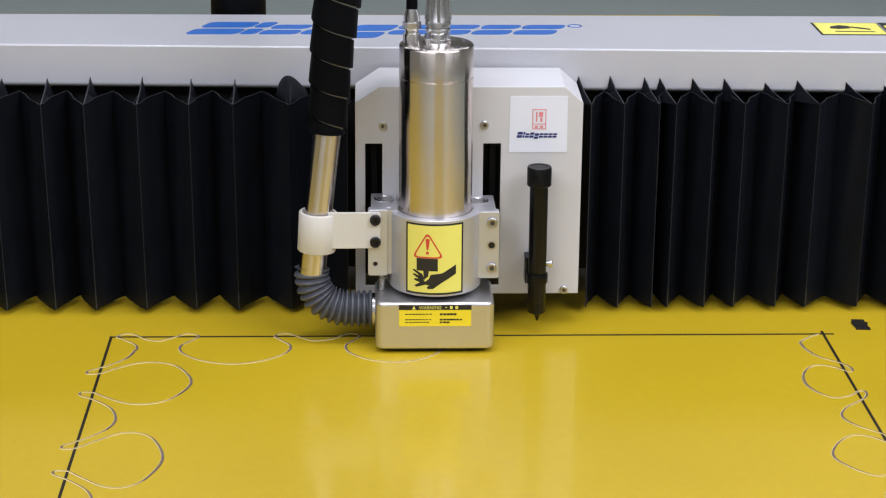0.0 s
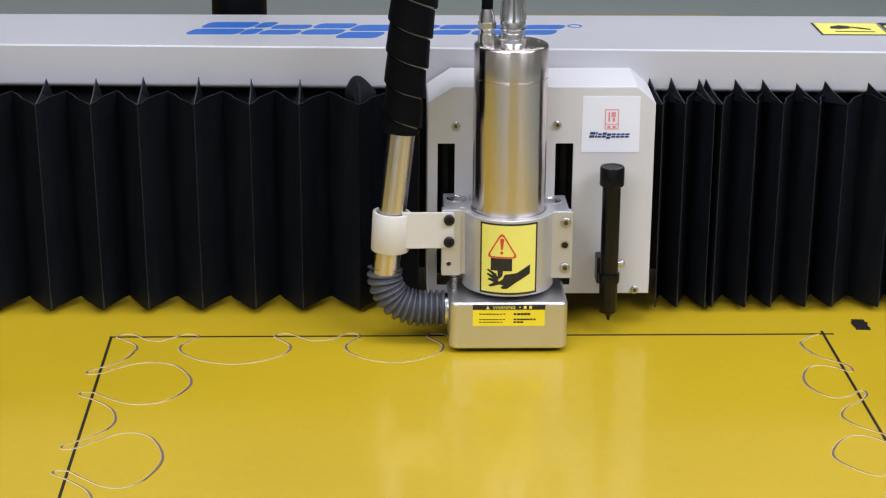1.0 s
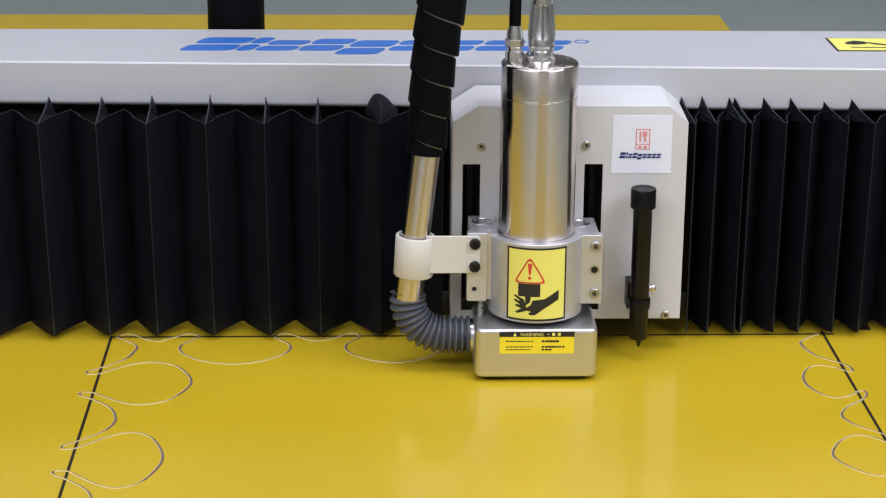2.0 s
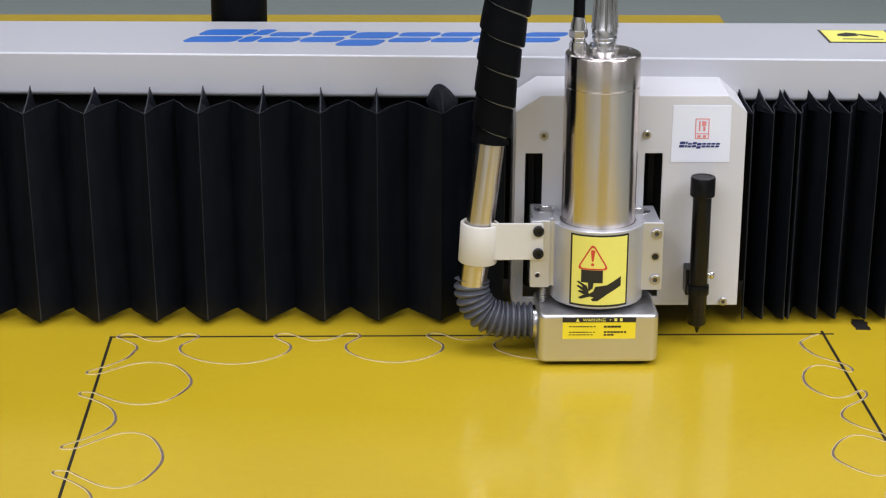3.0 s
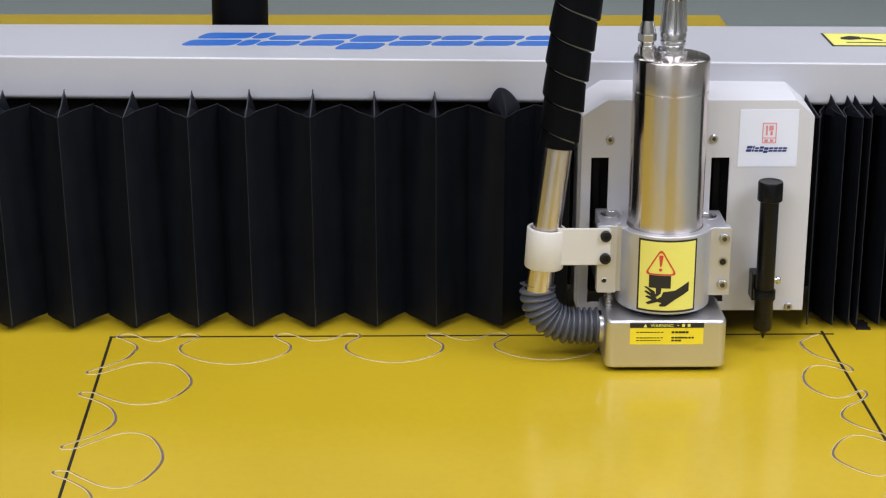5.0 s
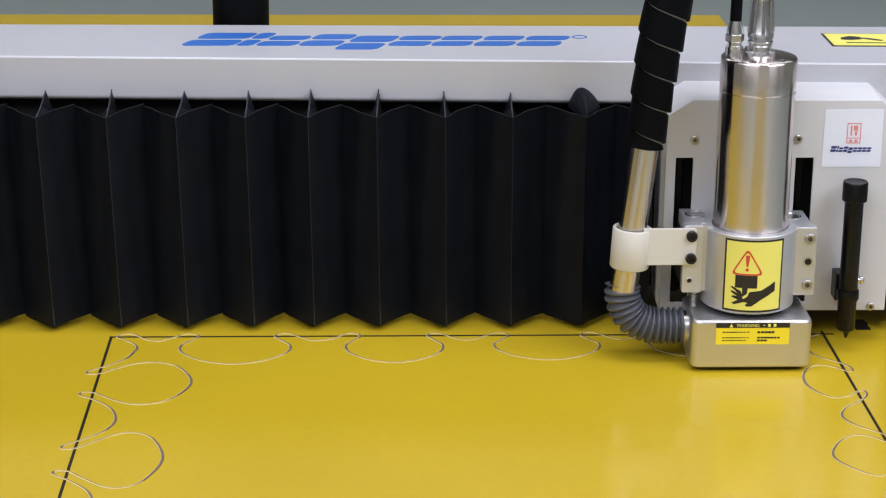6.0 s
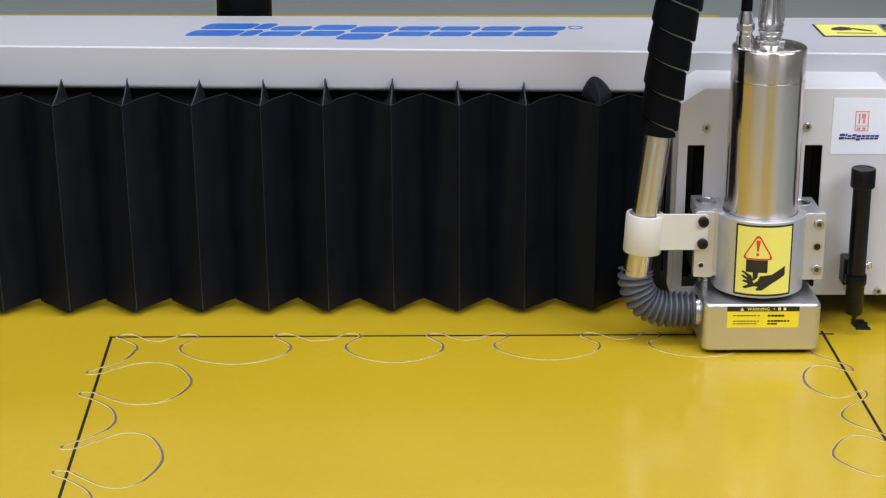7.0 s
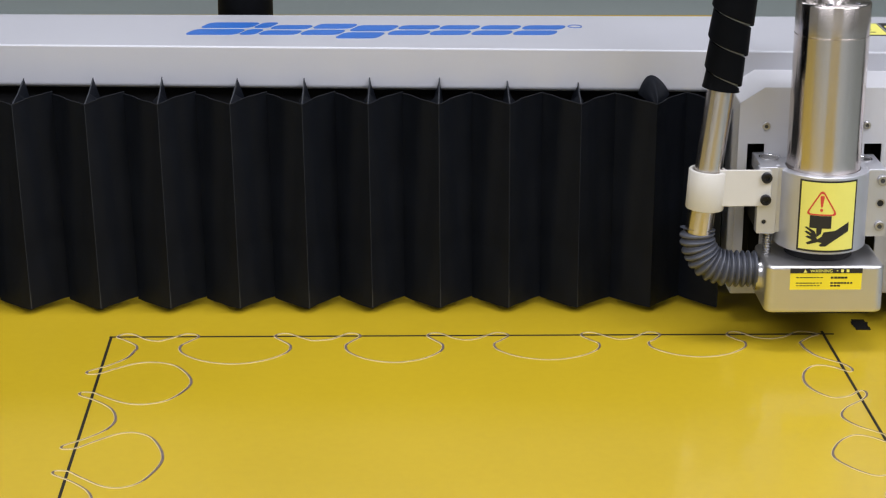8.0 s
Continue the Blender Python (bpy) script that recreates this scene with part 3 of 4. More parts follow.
bm = bmesh.new()
frame_bars(bm, 0.1843, 0.1997, 0.2297, 0.2527, 0.0009, CF - 0.0009, CF - 0.0005)
box(bm, 0.1852, 0.1988, CF - 0.0009, CF - 0.0005, 0.2352, 0.2360)
box(bm, 0.1882, 0.1899, CF - 0.0009, CF - 0.0005, 0.2385, 0.2495)
box(bm, 0.1915, 0.1962, CF - 0.0009, CF - 0.0005, 0.2440, 0.2495)
box(bm, 0.1930, 0.1955, CF - 0.0009, CF - 0.0005, 0.2385, 0.2432)
box(bm, 0.1870, 0.1905, CF - 0.0009, CF - 0.0005, 0.2312, 0.2338)
box(bm, 0.1930, 0.1965, CF - 0.0009, CF - 0.0005, 0.2312, 0.2338)
part("red_mark", bm, M_PINK, sticker, smooth=False)
bm = bmesh.new()
bx = 0.1668
for w, z0, z1 in ((0.0060, 0.2200, 0.2266), (0.0020, 0.2200, 0.2266), (0.0044, 0.2200, 0.2250), (0.0046, 0.2200, 0.2260), (0.0048, 0.2186, 0.2250), (0.0046, 0.2200, 0.2250), (0.0044, 0.2200, 0.2250), (0.0044, 0.2200, 0.2250), (0.0046, 0.2200, 0.2250)):
    cut_z = z0 + (z1 - z0) * 0.42
    for b0, b1 in ((z0, cut_z), (cut_z + 0.0009, z1)):
        slab(bm, [(x + 0.25 * (z - 0.2200), z) for x, z in soft_corners([(bx, b0), (bx + w, b0), (bx + w, b1), (bx, b1)], 0.0008, 3)], 1, CF - 0.0009, CF - 0.0005)
    bx += w + 0.0006
part("navy_bar", bm, M_NAVY, sticker, smooth=False)
MOVES.append((carriage, [(t, pose(0.114 + along(XS, t), 2.30 + along(YS, t), 0.036)) for t in TIMES]))

# ---- marking pen on the carriage ----
pen = thing("marking_pen", (0.1912, 2.252, 0.0136), "black anodised pointer pen on the carriage cover", "pen")
PX, PY = 0.1912, 2.252
bm = bmesh.new()
lathe(bm, [(0, 0.0238), (0.0096, 0.0238), (0.0103, 0.0250), (0.0103, 0.1740), (0, 0.1740)], (PX, PY, 0), 32)
part("barrel", bm, M_PEN, pen)
bm = bmesh.new()
lathe(bm, [(0, 0.1725), (0.0128, 0.1725), (0.0137, 0.1735), (0.0137, 0.1930), (0.0128, 0.1945), (0.0100, 0.1945), (0.0096, 0.1940), (0, 0.1940)], (PX, PY, 0), 40)
part("cap", bm, M_PEN, pen)
bm = bmesh.new()
lathe(bm, [(0, 0.0590), (0.0118, 0.0590), (0.0122, 0.0600), (0.0122, 0.0690), (0.0118, 0.0700), (0, 0.0700)], (PX, PY, 0), 32)
part("collar", bm, M_PEN, pen)
bm = bmesh.new()
lathe(bm, [(0, 0.0125), (0.0012, 0.0135), (0.0030, 0.0190), (0.0062, 0.0225), (0.0085, 0.0240), (0, 0.0240)], (PX + 0.001, PY, 0), 20)
part("tip", bm, M_PEN, pen)
bm = bmesh.new()
box(bm, PX - 0.0130, PX + 0.0105, PY + 0.006, CF, 0.055, 0.086)
part("holder", bm, M_PEN, pen, bevel=0.001)
bm = bmesh.new()
lathe(bm, [(0, 0), (0.0026, 0), (0.0026, 0.0035), (0.0044, 0.0035), (0.0046, 0.0062), (0.0034, 0.0075), (0, 0.0075)], (PX + 0.010, PY + 0.004, 0.0795), 20, Euler((0, radians(90), 0)).to_matrix())
part("thumb_screw", bm, M_CHROME, pen, "small nickel thumb screw")
MOVES.append((pen, [(t, pose(PX + along(XS, t), PY + along(YS, t), 0.0136)) for t in TIMES]))

# ---- spindle head ----
HB = (0.0745, 2.2255, 0.003)
head = thing("spindle_head", HB, "steel milling spindle in an aluminium clamp with a dust shoe", "spindle")
AX, AY = 0.0755, 2.238
bm = bmesh.new()
R = 0.0405
lathe(bm, [(0, 0.06), (R - 0.004, 0.06), (R - 0.004, 0.098), (R, 0.10), (R, 0.3003), (R - 0.0006, 0.3007), (R - 0.0006, 0.3015), (0, 0.3015)], (AX, AY, 0), 96)
spindle = part("spindle_motor", bm, M_STEEL, head, "turned steel spindle body with a seam")
bm = bmesh.new()
lathe(bm, [(0, 0.3015), (R - 0.0004, 0.3015), (R, 0.3019), (R, 0.3346), (R - 0.0008, 0.3360), (R - 0.0022, 0.3368), (R - 0.012, 0.3373), (0, 0.3373)], (AX, AY, 0), 96)
part("end_cap", bm, M_CAP, spindle, "polished steel end cap")
for a in (20, 160, 250, 310):
    bm = bmesh.new()
    lathe(bm, [(0.0, 0.3372), (0.0014, 0.3372), (0.0018, 0.3380), (0.0030, 0.3380), (0.0033, 0.3366), (0, 0.3366)], (AX + 0.032 * math.cos(radians(a)), AY + 0.032 * math.sin(radians(a)), 0), 16)
    part("cap_screw", bm, M_RECESS, spindle)


def gland(x, y, profile, hexes, seg=32):
    bm = bmesh.new()
    lathe(bm, profile, (x, y, 0), seg)
    ob = part("cable_gland", bm, M_CHROME, spindle, "nickel-plated cable gland")
    for r, z0, z1 in hexes:
        bm = bmesh.new()
        lathe(bm, [(0, z0), (r * 0.93, z0), (r, z0 + 0.001), (r, z1 - 0.001), (r * 0.93, z1), (0, z1)], (x, y, 0), 6)
        part("hex_nut", bm, M_CHROME, head, smooth=False)
    return ob


gland(0.0487, 2.240, [(0, 0.335), (0.0088, 0.335), (0.0088, 0.3475), (0.0075, 0.348), (0.0075, 0.351), (0.0088, 0.364), (0.0060, 0.3745), (0, 0.375)], [(0.0096, 0.3395, 0.3465), (0.0100, 0.352, 0.3605)])
gland(0.0772, 2.246, [(0, 0.335), (0.0165, 0.336), (0.0160, 0.3395), (0.0125, 0.341), (0.0118, 0.346), (0.0135, 0.348), (0.0135, 0.351), (0.0122, 0.3525), (0.0138, 0.354), (0.0138, 0.359), (0.0126, 0.361), (0.0095, 0.395), (0.0118, 0.397), (0.0118, 0.415), (0, 0.416)], [])
for k in range(4):
    a = radians(45 + 90 * k)
    bm = bmesh.new()
    lathe(bm, [(0, 0.3425), (0.0020, 0.3425), (0.0026, 0.3418), (0.0026, 0.336), (0, 0.336)], (0.0772 + 0.0165 * math.cos(a), 2.246 + 0.0165 * math.sin(a), 0), 14)
    part("gland_screw", bm, M_CHROME, spindle)
for k in range(8):
    bm = bmesh.new()
    a = 2 * math.pi * k / 8
    p0, p1 = Vector((0.0772 + 0.0133 * math.cos(a), 2.246 + 0.0133 * math.sin(a), 0.361)), Vector((0.0772 + 0.0108 * math.cos(a), 2.246 + 0.0108 * math.sin(a), 0.396))
    tube(bm, [p0, (p0 + p1) / 2, p1], lambda i, s, b: 0.0014, 8)
    part("gland_rib", bm, M_CHROME, spindle)
for cx, cy, cr, z0 in ((0.0487, 2.240, 0.0062, 0.372), (0.0772, 2.246, 0.0095, 0.414)):
    bm = bmesh.new()
    tube(bm, catmull([(cx, cy, z0), (cx + 0.001, cy + 0.003, z0 + 0.06), (cx + 0.004, cy + 0.02, z0 + 0.16), (cx + 0.01, cy + 0.06, z0 + 0.26)], 8), lambda i, s, a: cr, 16)
    part("cable", bm, M_WRAP, head, "black spindle cable")

# clamp round the spindle
bm = bmesh.new()
RC, ZC0, ZC1 = 0.0510, 0.0638, 0.1512
seg = 72
prof = [(R + 0.0006, ZC0), (RC - 0.0015, ZC0), (RC, ZC0 + 0.0015), (RC, ZC1 - 0.0008), (RC - 0.0008, ZC1), (R + 0.0010, ZC1), (R + 0.0006, ZC1 - 0.0006)]
lathe(bm, prof, (AX, AY, 0), seg)
clamp = part("clamp_barrel", bm, M_ALU, head, "brushed aluminium spindle clamp")
for x0, x1, ez0, ez1 in ((0.0010, 0.0225, 0.0785, 0.1545), (0.1225, 0.1457, 0.0750, 0.1520)):
    bm = bmesh.new()
    slab(bm, rounded(x0, x1, ez0, ez1, 0.0022, 4), 1, 2.219, 2.231)
    ear = part("clamp_ear", bm, M_ALU, head, bevel=0.0006)
    low, out = x0 < 0.05, 0.0035
    bm = bmesh.new()   # the web that joins the ear to the barrel
    box(bm, *((0.0200, 0.0330) if low else (0.1180, 0.1250)), 2.2225, 2.285, ez0 + 0.001, ez1 - 0.0012)
    part("ear_web", bm, M_ALU, ear)
    bm = bmesh.new()
    box(bm, x0 + (out if low else -0.004), x1 + (0.004 if low else -out), 2.2312, 2.285, ez1 - 0.016, ez1 - 0.0006)
    part("ear_top_plate", bm, M_ALU, ear, bevel=0.0005)
    xi0, xi1 = (0.0030, 0.0155) if low else (0.1320, 0.1440)
    # the shade beside the ear is put into this block's black
    bm = bmesh.new()
    box(bm, xi0, xi1, 2.2312, 2.334, 0.080, ez1 - 0.0165)
    part("slide_block", bm, M_BLACK, ear, "slide block behind the clamp, black for its shaded side")
    cbx = 0.0190 if low else 0.1245
    bm = bmesh.new()
    lathe(bm, [(0.0112, ez1 - 0.0010), (0.0112, ez1 + 0.0004), (0.0098, ez1 + 0.0006), (0.0092, ez1 + 0.0001)], (cbx, 2.262, 0), 36)
    lathe(bm, [(0.0092, ez1 + 0.0001), (0.0060, ez1 - 0.0003), (0, ez1 - 0.0004)], (cbx, 2.262, 0), 36, None, 1)
    part("counterbore", bm, [M_CHROME, M_SCREW], ear)
for sz in (0.1399, 0.0875):
    socket_screw(head, 0.1376, 2.219, sz, 0.0056, M_SCREW, 0.0035, "zinc-plated socket screw")
for hx, hz, hr in ((0.1373, 0.1135, 0.0052), (0.0091, 0.0925, 0.0034)):
    bm = bmesh.new()
    lathe(bm, [(hr, -0.0004), (hr, 0.0003), (hr * 0.9, 0.0005), (hr * 0.70, 0.0003)], (hx, 2.2188, hz), 28, FRONT)
    # dark disc paints the shaded depth of the hole
    lathe(bm, [(hr * 0.70, 0.0003), (hr * 0.5, 0.0001), (0, 0.0)], (hx, 2.2188, hz), 28, FRONT, 1)
    part("threaded_hole", bm, [M_SCREW, M_SCREWD], head, "small threaded hole with a bright rim")
bm = bmesh.new()
lathe(bm, [(0, 0.046), (0.0360, 0.046), (0.0375, 0.048), (0.0375, 0.062), (0.0360, 0.0640), (0, 0.0640)], (AX, AY, 0), 64)
part("seal_ring", bm, M_BLACK, head, "black rubber seal ring under the clamp")
bm = bmesh.new()
prof = [(0, 0.050)]
for k in range(9):
    prof += [(0.0040, 0.050 + 0.0031 * k), (0.0052, 0.0510 + 0.0031 * k), (0.0040, 0.0522 + 0.0031 * k)]
prof += [(0, 0.0785)]
lathe(bm, prof, (0.0165, 2.232, 0), 20)
part("shoe_spring", bm, M_SCREW, head, "steel spring screw above the shoe")

# the large warning sticker, bent round the clamp
SW, ST, SB = 0.0664, 0.1478, 0.0668


def bent(bm, off):
    """Bends a flat drawing, (arc, 0, height), round the clamp at RC + off."""
    for k in range(-16, 17):
        g = bm.verts[:] + bm.edges[:] + bm.faces[:]
        bmesh.ops.bisect_plane(bm, geom=g, plane_co=(k * 0.0021, 0, 0), plane_no=(1, 0, 0))
    for v in bm.verts:
        a = (v.co.x - 0.0022) / RC
        r = RC + off + v.co.y
        v.co = Vector((AX + r * math.sin(a), AY - r * math.cos(a), v.co.z))


def on_sticker(u, w):
    return ((u - 0.5) * SW, ST + (SB - ST) * w)


def sticker_part(name, polys, material, off, parent, label="", t=0.0003):
    bm = bmesh.new()
    for poly in polys:
        slab(bm, [on_sticker(u, w) for u, w in poly], 1, 0.0, t)
    bent(bm, off)
    return part(name, bm, material, parent, label, smooth=False)


warn = sticker_part("warning_sticker", [[(0, 0), (1, 0), (1, 1), (0, 1)]], M_PRINT, 0.0, head, "yellow hazard sticker with black border and pictogram")
sticker_part("sticker_face", [[(0.035, 0.025), (0.965, 0.025), (0.965, 0.97), (0.035, 0.97)]], M_STICKY, 0.0003, warn)


tri = soft_corners([(0.385, 0.105), (0.655, 0.480), (0.125, 0.480)], 0.085)
tri_in = [(0.388 + (u - 0.388) * 0.85, 0.355 + (w - 0.355) * 0.85) for u, w in tri]
sticker_part("red_triangle", [[tri[k - 1], tri[k], tri_in[k], tri_in[k - 1]] for k in range(len(tri))], M_RED, 0.0006, warn)
dot = [(0.385 + 0.026 * math.cos(k * 0.6283), 0.405 + 0.022 * math.sin(k * 0.6283)) for k in range(10)]
sticker_part("exclamation_mark", [soft_corners([(0.352, 0.205), (0.425, 0.205), (0.400, 0.365), (0.372, 0.365)], 0.02, 3), dot], M_RED, 0.0006, warn)
arm = [(0.862, 0.58), (0.63, 0.69), (0.44, 0.712), (0.41, 0.775), (0.345, 0.815), (0.33, 0.85), (0.42, 0.865), (0.375, 0.895), (0.40, 0.915), (0.48, 0.912), (0.63, 0.82), (0.862, 0.71)]
fingers = [[(0.130, 0.660), (0.160, 0.648), (0.300, 0.705), (0.345, 0.790), (0.280, 0.760), (0.200, 0.695)],
           [(0.130, 0.722), (0.160, 0.708), (0.300, 0.752), (0.345, 0.815), (0.250, 0.782)],
           [(0.150, 0.795), (0.180, 0.775), (0.300, 0.785), (0.360, 0.830), (0.280, 0.835)],
           [(0.160, 0.880), (0.270, 0.825), (0.380, 0.812), (0.365, 0.850), (0.200, 0.898)]]
tool_shape = [[(0.205, 0.485), (0.555, 0.485), (0.555, 0.66), (0.205, 0.66)], [(0.320, 0.66), (0.410, 0.66), (0.400, 0.735), (0.345, 0.775), (0.325, 0.76)]]
sticker_part("pictogram", tool_shape + fingers + [arm], M_PRINT, 0.0006, warn)

# dust shoe
bm = bmesh.new()
slab(bm, rounded(0.0088, 0.1396, 2.1826, 2.268, 0.010, 8), 2, 0.0048, 0.0588)
shoe = part("dust_shoe", bm, M_SHOE, head, "satin aluminium dust shoe block", bevel=0.0034)
shoe.modifiers["edge"].segments = 4
bm = bmesh.new()
slab(bm, rounded(0.0190, 0.1296, 2.1865, 2.258, 0.008, 8), 2, 0.0030, 0.0062)
part("shoe_skirt", bm, M_BLACK, shoe, "thin dark brush skirt under the shoe")
SF = 2.1826
bm = bmesh.new()
box(bm, 0.0348, 0.1139, SF - 0.0004, SF + 0.0002, 0.0322, 0.0566)
lab = part("caution_label", bm, M_STICKY2, head, "yellow and black printed caution label", smooth=False)
bm = bmesh.new()
box(bm, 0.0345, 0.1142, SF - 0.0007, SF - 0.0003, 0.0512, 0.0568)
part("label_header", bm, M_PRINT, lab, smooth=False)
for x0, x1, z0, z1 in ((0.0415, 0.0720, 0.0457, 0.0467), (0.0415, 0.0715, 0.0394, 0.0403), (0.0415, 0.0690, 0.0364, 0.0372), (0.0795, 0.0985, 0.0450, 0.0472), (0.0795, 0.1050, 0.0390, 0.0408), (0.0795, 0.0905, 0.0358, 0.0376)):
    bm = bmesh.new()
    n = max(2, int((x1 - x0) / 0.0036))
    for k in range(n):
        a = x0 + (x1 - x0) * k / n
        box(bm, a, a + (x1 - x0) / n * (0.78 + 0.14 * math.sin(7 * k)), SF - 0.0007, SF - 0.0004, z0, z1)
    part("print_line", bm, M_PRINT, lab, smooth=False)
bm = bmesh.new()
slab(bm, [(0.0490, 0.0520), (0.0530, 0.0520), (0.0510, 0.0560)], 1, SF - 0.0010, SF - 0.0007)
for a in (0.0905, 0.0965):
    box(bm, a, a + 0.0030, SF - 0.0010, SF - 0.0007, 0.0524, 0.0556)
box(bm, 0.0855, 0.0872, SF - 0.0010, SF - 0.0007, 0.0536, 0.0544)
part("header_marks", bm, M_STICKY, lab, smooth=False)
font = bpy.data.curves.new("header_text", "FONT")
font.body, font.size, font.extrude = "WARNING", 0.0050, 0.0001
holder = new("header_text", font)
bpy.context.view_layer.update()
text_me = bpy.data.meshes.new_from_object(holder.evaluated_get(bpy.context.evaluated_depsgraph_get()))
bpy.data.objects.remove(holder)
bm = bmesh.new()
bm.from_mesh(text_me)
wide = max(v.co.x for v in bm.verts)
for v in bm.verts:
    v.co = Vector((0.0565 + v.co.x * 0.0245 / wide, SF - 0.0009 - v.co.z, 0.0522 + v.co.y))
part("header_text", bm, M_STICKY, lab, smooth=False)

# suction pipe, its bracket and the corrugated elbow
bm = bmesh.new()
pipe_line = [Vector((-0.0612, 2.2295, 0.078)), Vector((-0.0555, 2.228, 0.132)), Vector((-0.0492, 2.229, 0.187)), Vector((-0.0424, 2.231, 0.247))]
tube(bm, pipe_line, lambda i, s, a: 0.0152, 40)
part("suction_pipe", bm, M_PIPE, head, "polished steel suction pipe")
bm = bmesh.new()
tilt = Euler((0, radians(3.0), 0)).to_matrix()
lathe(bm, [(0.0178, 0.003), (0.0205, 0.003), (0.0212, 0.004), (0.0212, 0.0460), (0.0205, 0.0470), (0.0178, 0.0470), (0.0172, 0.0460), (0.0172, 0.004), (0.0178, 0.003)], (-0.0560, 2.228, 0.1030), 56, tilt)
bracket = part("pipe_bracket", bm, M_BRACKET, head, "cream painted pipe bracket")
bm = bmesh.new()
lathe(bm, [(0.0140, 0.003), (0.0174, 0.003), (0.0174, 0.043), (0.0140, 0.043)], (-0.0560, 2.228, 0.1030), 40, tilt)
part("bracket_liner", bm, M_BLACK, bracket)
bm = bmesh.new()
arm = [(-0.043, 0.1108), (0.0130, 0.1112), (0.0148, 0.1130), (0.0148, 0.1500), (0.0125, 0.1522), (-0.043, 0.1522)]
slab(bm, arm, 1, 2.2157, 2.2190)
part("bracket_arm", bm, M_BRACKET, head, bevel=0.0006)
for sz in (0.1441, 0.1188):
    socket_screw(head, 0.0091, 2.2157, sz, 0.0060, M_SCREWD, 0.0045, "black socket screw")
bm = bmesh.new()
line = catmull([(-0.0612, 2.234, 0.0830), (-0.0616, 2.233, 0.076), (-0.0595, 2.232, 0.0630), (-0.0500, 2.231, 0.0470), (-0.0330, 2.230, 0.0385), (-0.0140, 2.230, 0.0365), (0.0055, 2.230, 0.0365)], 44)
tube(bm, line, lambda i, s, a: 0.0196 - 0.0042 * abs(math.sin(math.pi * s / 0.0068)) ** 3 + 0.0010 * min(1, s / 0.06), 40)
elbow = part("corrugated_elbow", bm, M_RUBBER, head, "grey corrugated plastic elbow hose")
bm = bmesh.new()
lathe(bm, [(0, 0), (0.0185, 0), (0.0185, 0.006), (0, 0.006)], (0.0035, 2.230, 0.0352), 32, Euler((0, radians(90), 0)).to_matrix())
part("shoe_nozzle", bm, M_CHROME, shoe)


# the wrapped hose swings a little on the pipe's top
PIVOT = Vector((-0.0435, 2.231, 0.240))
WRAP_LINE = catmull([(-0.0435, 2.231, 0.2400), (-0.0412, 2.232, 0.2680), (-0.0375, 2.233, 0.3230), (-0.0310, 2.235, 0.3850), (-0.020, 2.240, 0.46), (0.0, 2.25, 0.56), (0.03, 2.27, 0.66)], 30)
WRAP_LEN = [0.0]
for p, q in zip(WRAP_LINE, WRAP_LINE[1:]):
    WRAP_LEN.append(WRAP_LEN[-1] + (q - p).length)


def wrap_at(s):
    s = max(0.0, min(s, WRAP_LEN[-1] - 1e-6))
    i = next(k for k in range(len(WRAP_LEN) - 1) if WRAP_LEN[k + 1] >= s)
    u = (s - WRAP_LEN[i]) / (WRAP_LEN[i + 1] - WRAP_LEN[i])
    return WRAP_LINE[i].lerp(WRAP_LINE[i + 1], u), (WRAP_LINE[i + 1] - WRAP_LINE[i]).normalized()


def hose_girth(s):
    return 0.0186 + 0.0350 * min(s, 0.155)


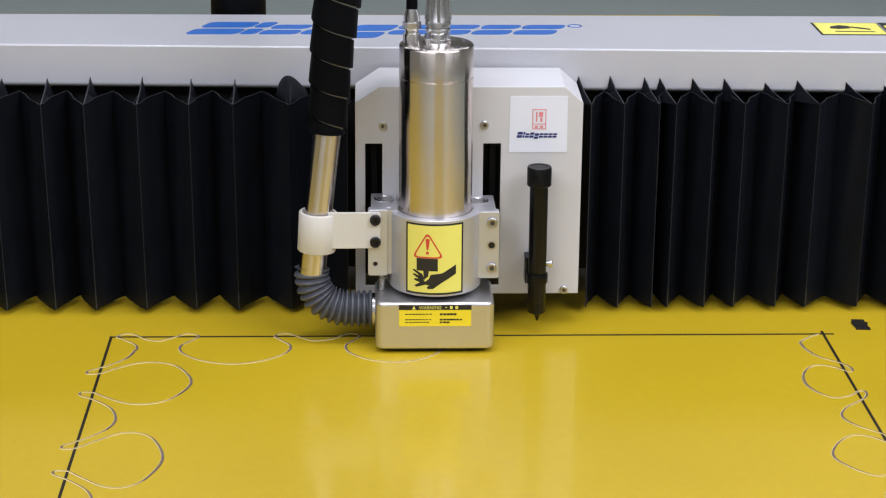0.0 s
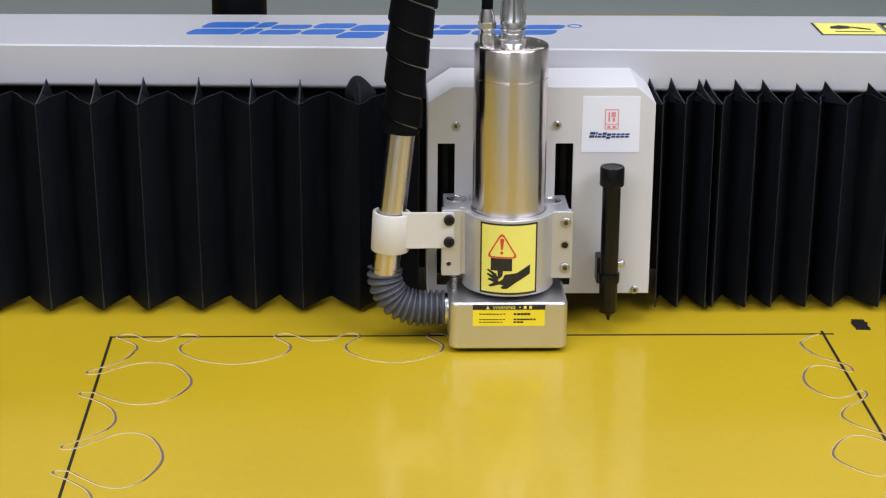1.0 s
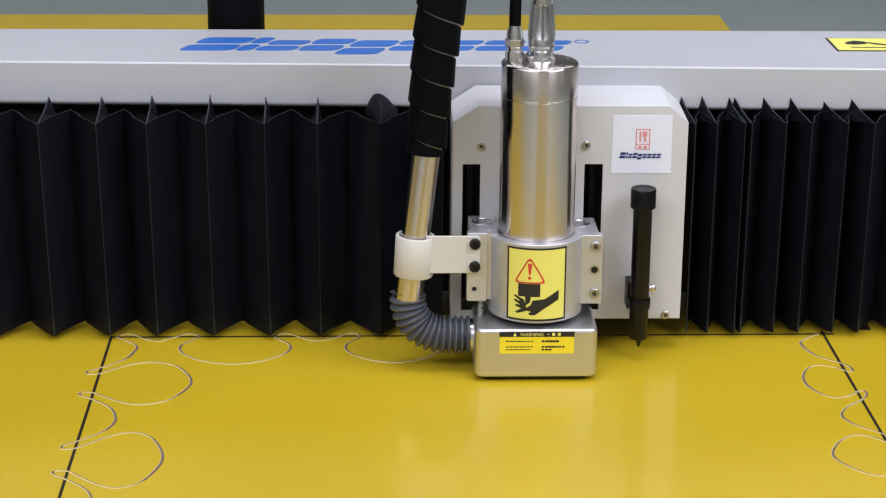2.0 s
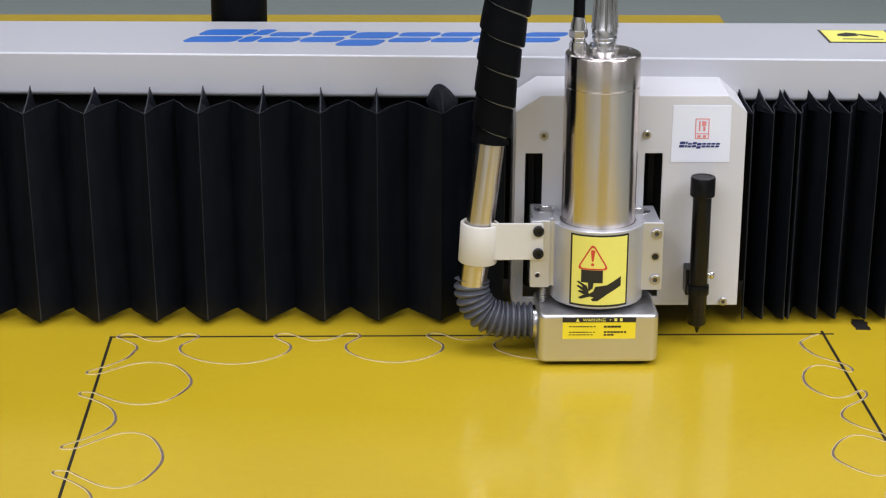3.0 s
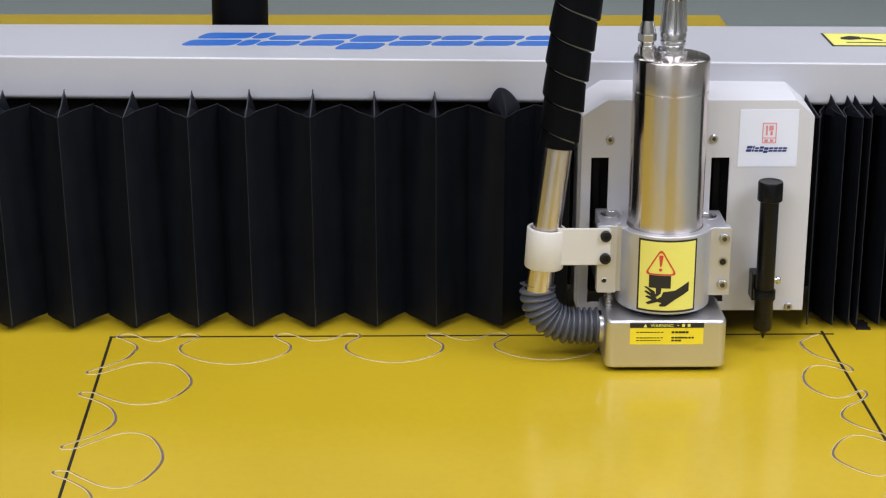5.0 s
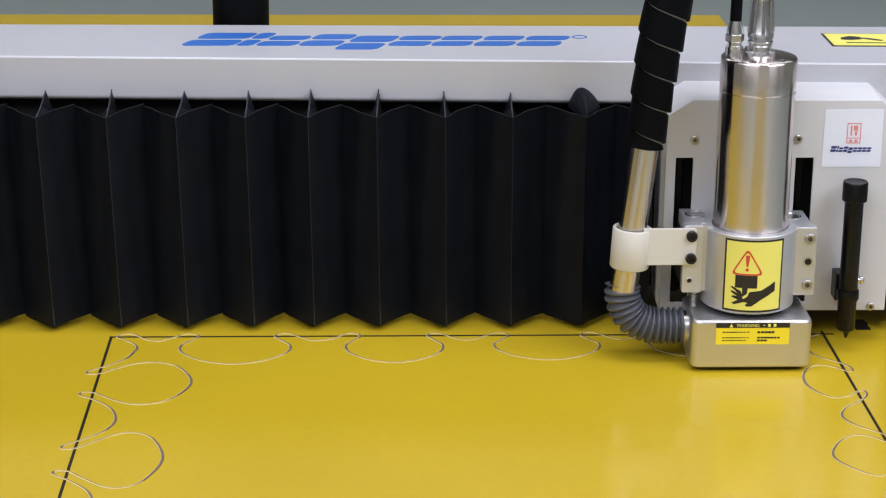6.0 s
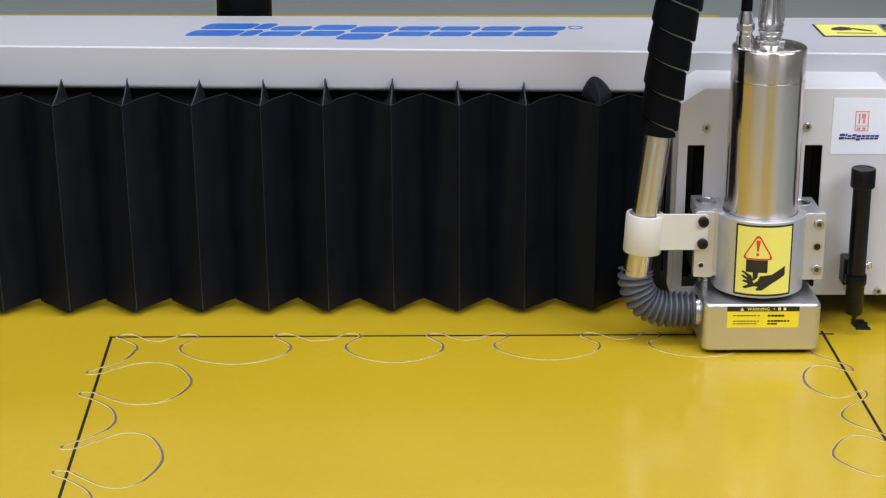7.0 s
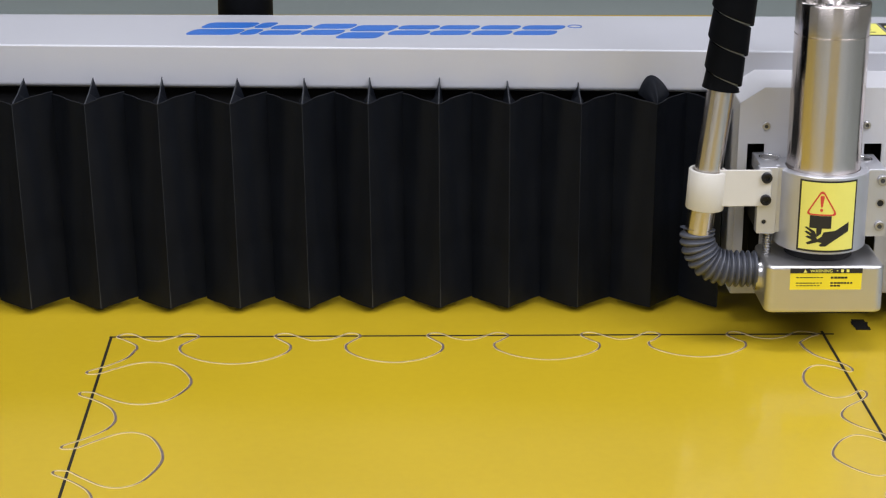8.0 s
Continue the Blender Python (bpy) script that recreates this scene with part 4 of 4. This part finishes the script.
bm = bmesh.new()
# pale core tube shows as thin lines between the wrap's turns
tube(bm, WRAP_LINE, lambda i, s, a: hose_girth(s) - 0.0016, 36, lambda s, a: 1)
LAY, TURN_STEPS = 0.0335, 40
for k in range(int((WRAP_LEN[-1] - 0.01) / LAY * TURN_STEPS)):
    quad = []
    for kk in (k, k + 1):
        a = 2 * math.pi * kk / TURN_STEPS + 2.2
        row = []
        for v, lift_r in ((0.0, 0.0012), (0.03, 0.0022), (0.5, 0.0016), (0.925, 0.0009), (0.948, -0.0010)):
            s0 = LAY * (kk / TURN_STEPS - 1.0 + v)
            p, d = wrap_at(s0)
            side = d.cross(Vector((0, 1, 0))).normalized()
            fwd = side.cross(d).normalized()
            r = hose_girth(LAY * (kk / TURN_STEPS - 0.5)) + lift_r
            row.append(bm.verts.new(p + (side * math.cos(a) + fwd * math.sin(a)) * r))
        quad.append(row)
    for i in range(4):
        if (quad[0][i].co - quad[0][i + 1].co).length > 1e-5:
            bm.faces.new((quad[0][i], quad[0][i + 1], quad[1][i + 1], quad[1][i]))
bmesh.ops.remove_doubles(bm, verts=bm.verts, dist=1e-6)
for v in bm.verts:
    v.co += Vector(HB) - PIVOT
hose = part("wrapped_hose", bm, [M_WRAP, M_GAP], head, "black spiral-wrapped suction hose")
MOVES.append((hose, [(t, pose(*(PIVOT - Vector(HB)), 0, 2.6 * along(XS, t) / 0.43, 0)) for t in (0.0, 1.0, 2.0, 3.0, 4.0, 5.0, 6.0, 7.0, 8.0)]))
MOVES.append((head, [(t, pose(HB[0] + along(XS, t), HB[1] + along(YS, t), HB[2] + lift(t))) for t in TIMES]))
# the sprung shoe sags when the head lifts off the board
for ob, sag in ((shoe, 0.0066), (lab, 0.0066), (elbow, 0.0025)):
    MOVES.append((ob, [(0.0, pose(0, 0, 0)), (7.8, pose(0, 0, 0)), (7.9, pose(0, 0, -sag)), (8.0, pose(0, 0, -sag))]))
MOVES.append((gantry, [(t, pose(0.08, 2.45 + along(YS, t), -0.22)) for t in TIMES]))
MOVES.append((rear, [(t, pose(-0.158 + 0.0011 * t, 2.59 + along(YS, t), 0.16)) for t in TIMES]))


def motions():
    for ob, rows in MOVES:
        walk(ob, rows)


motions()
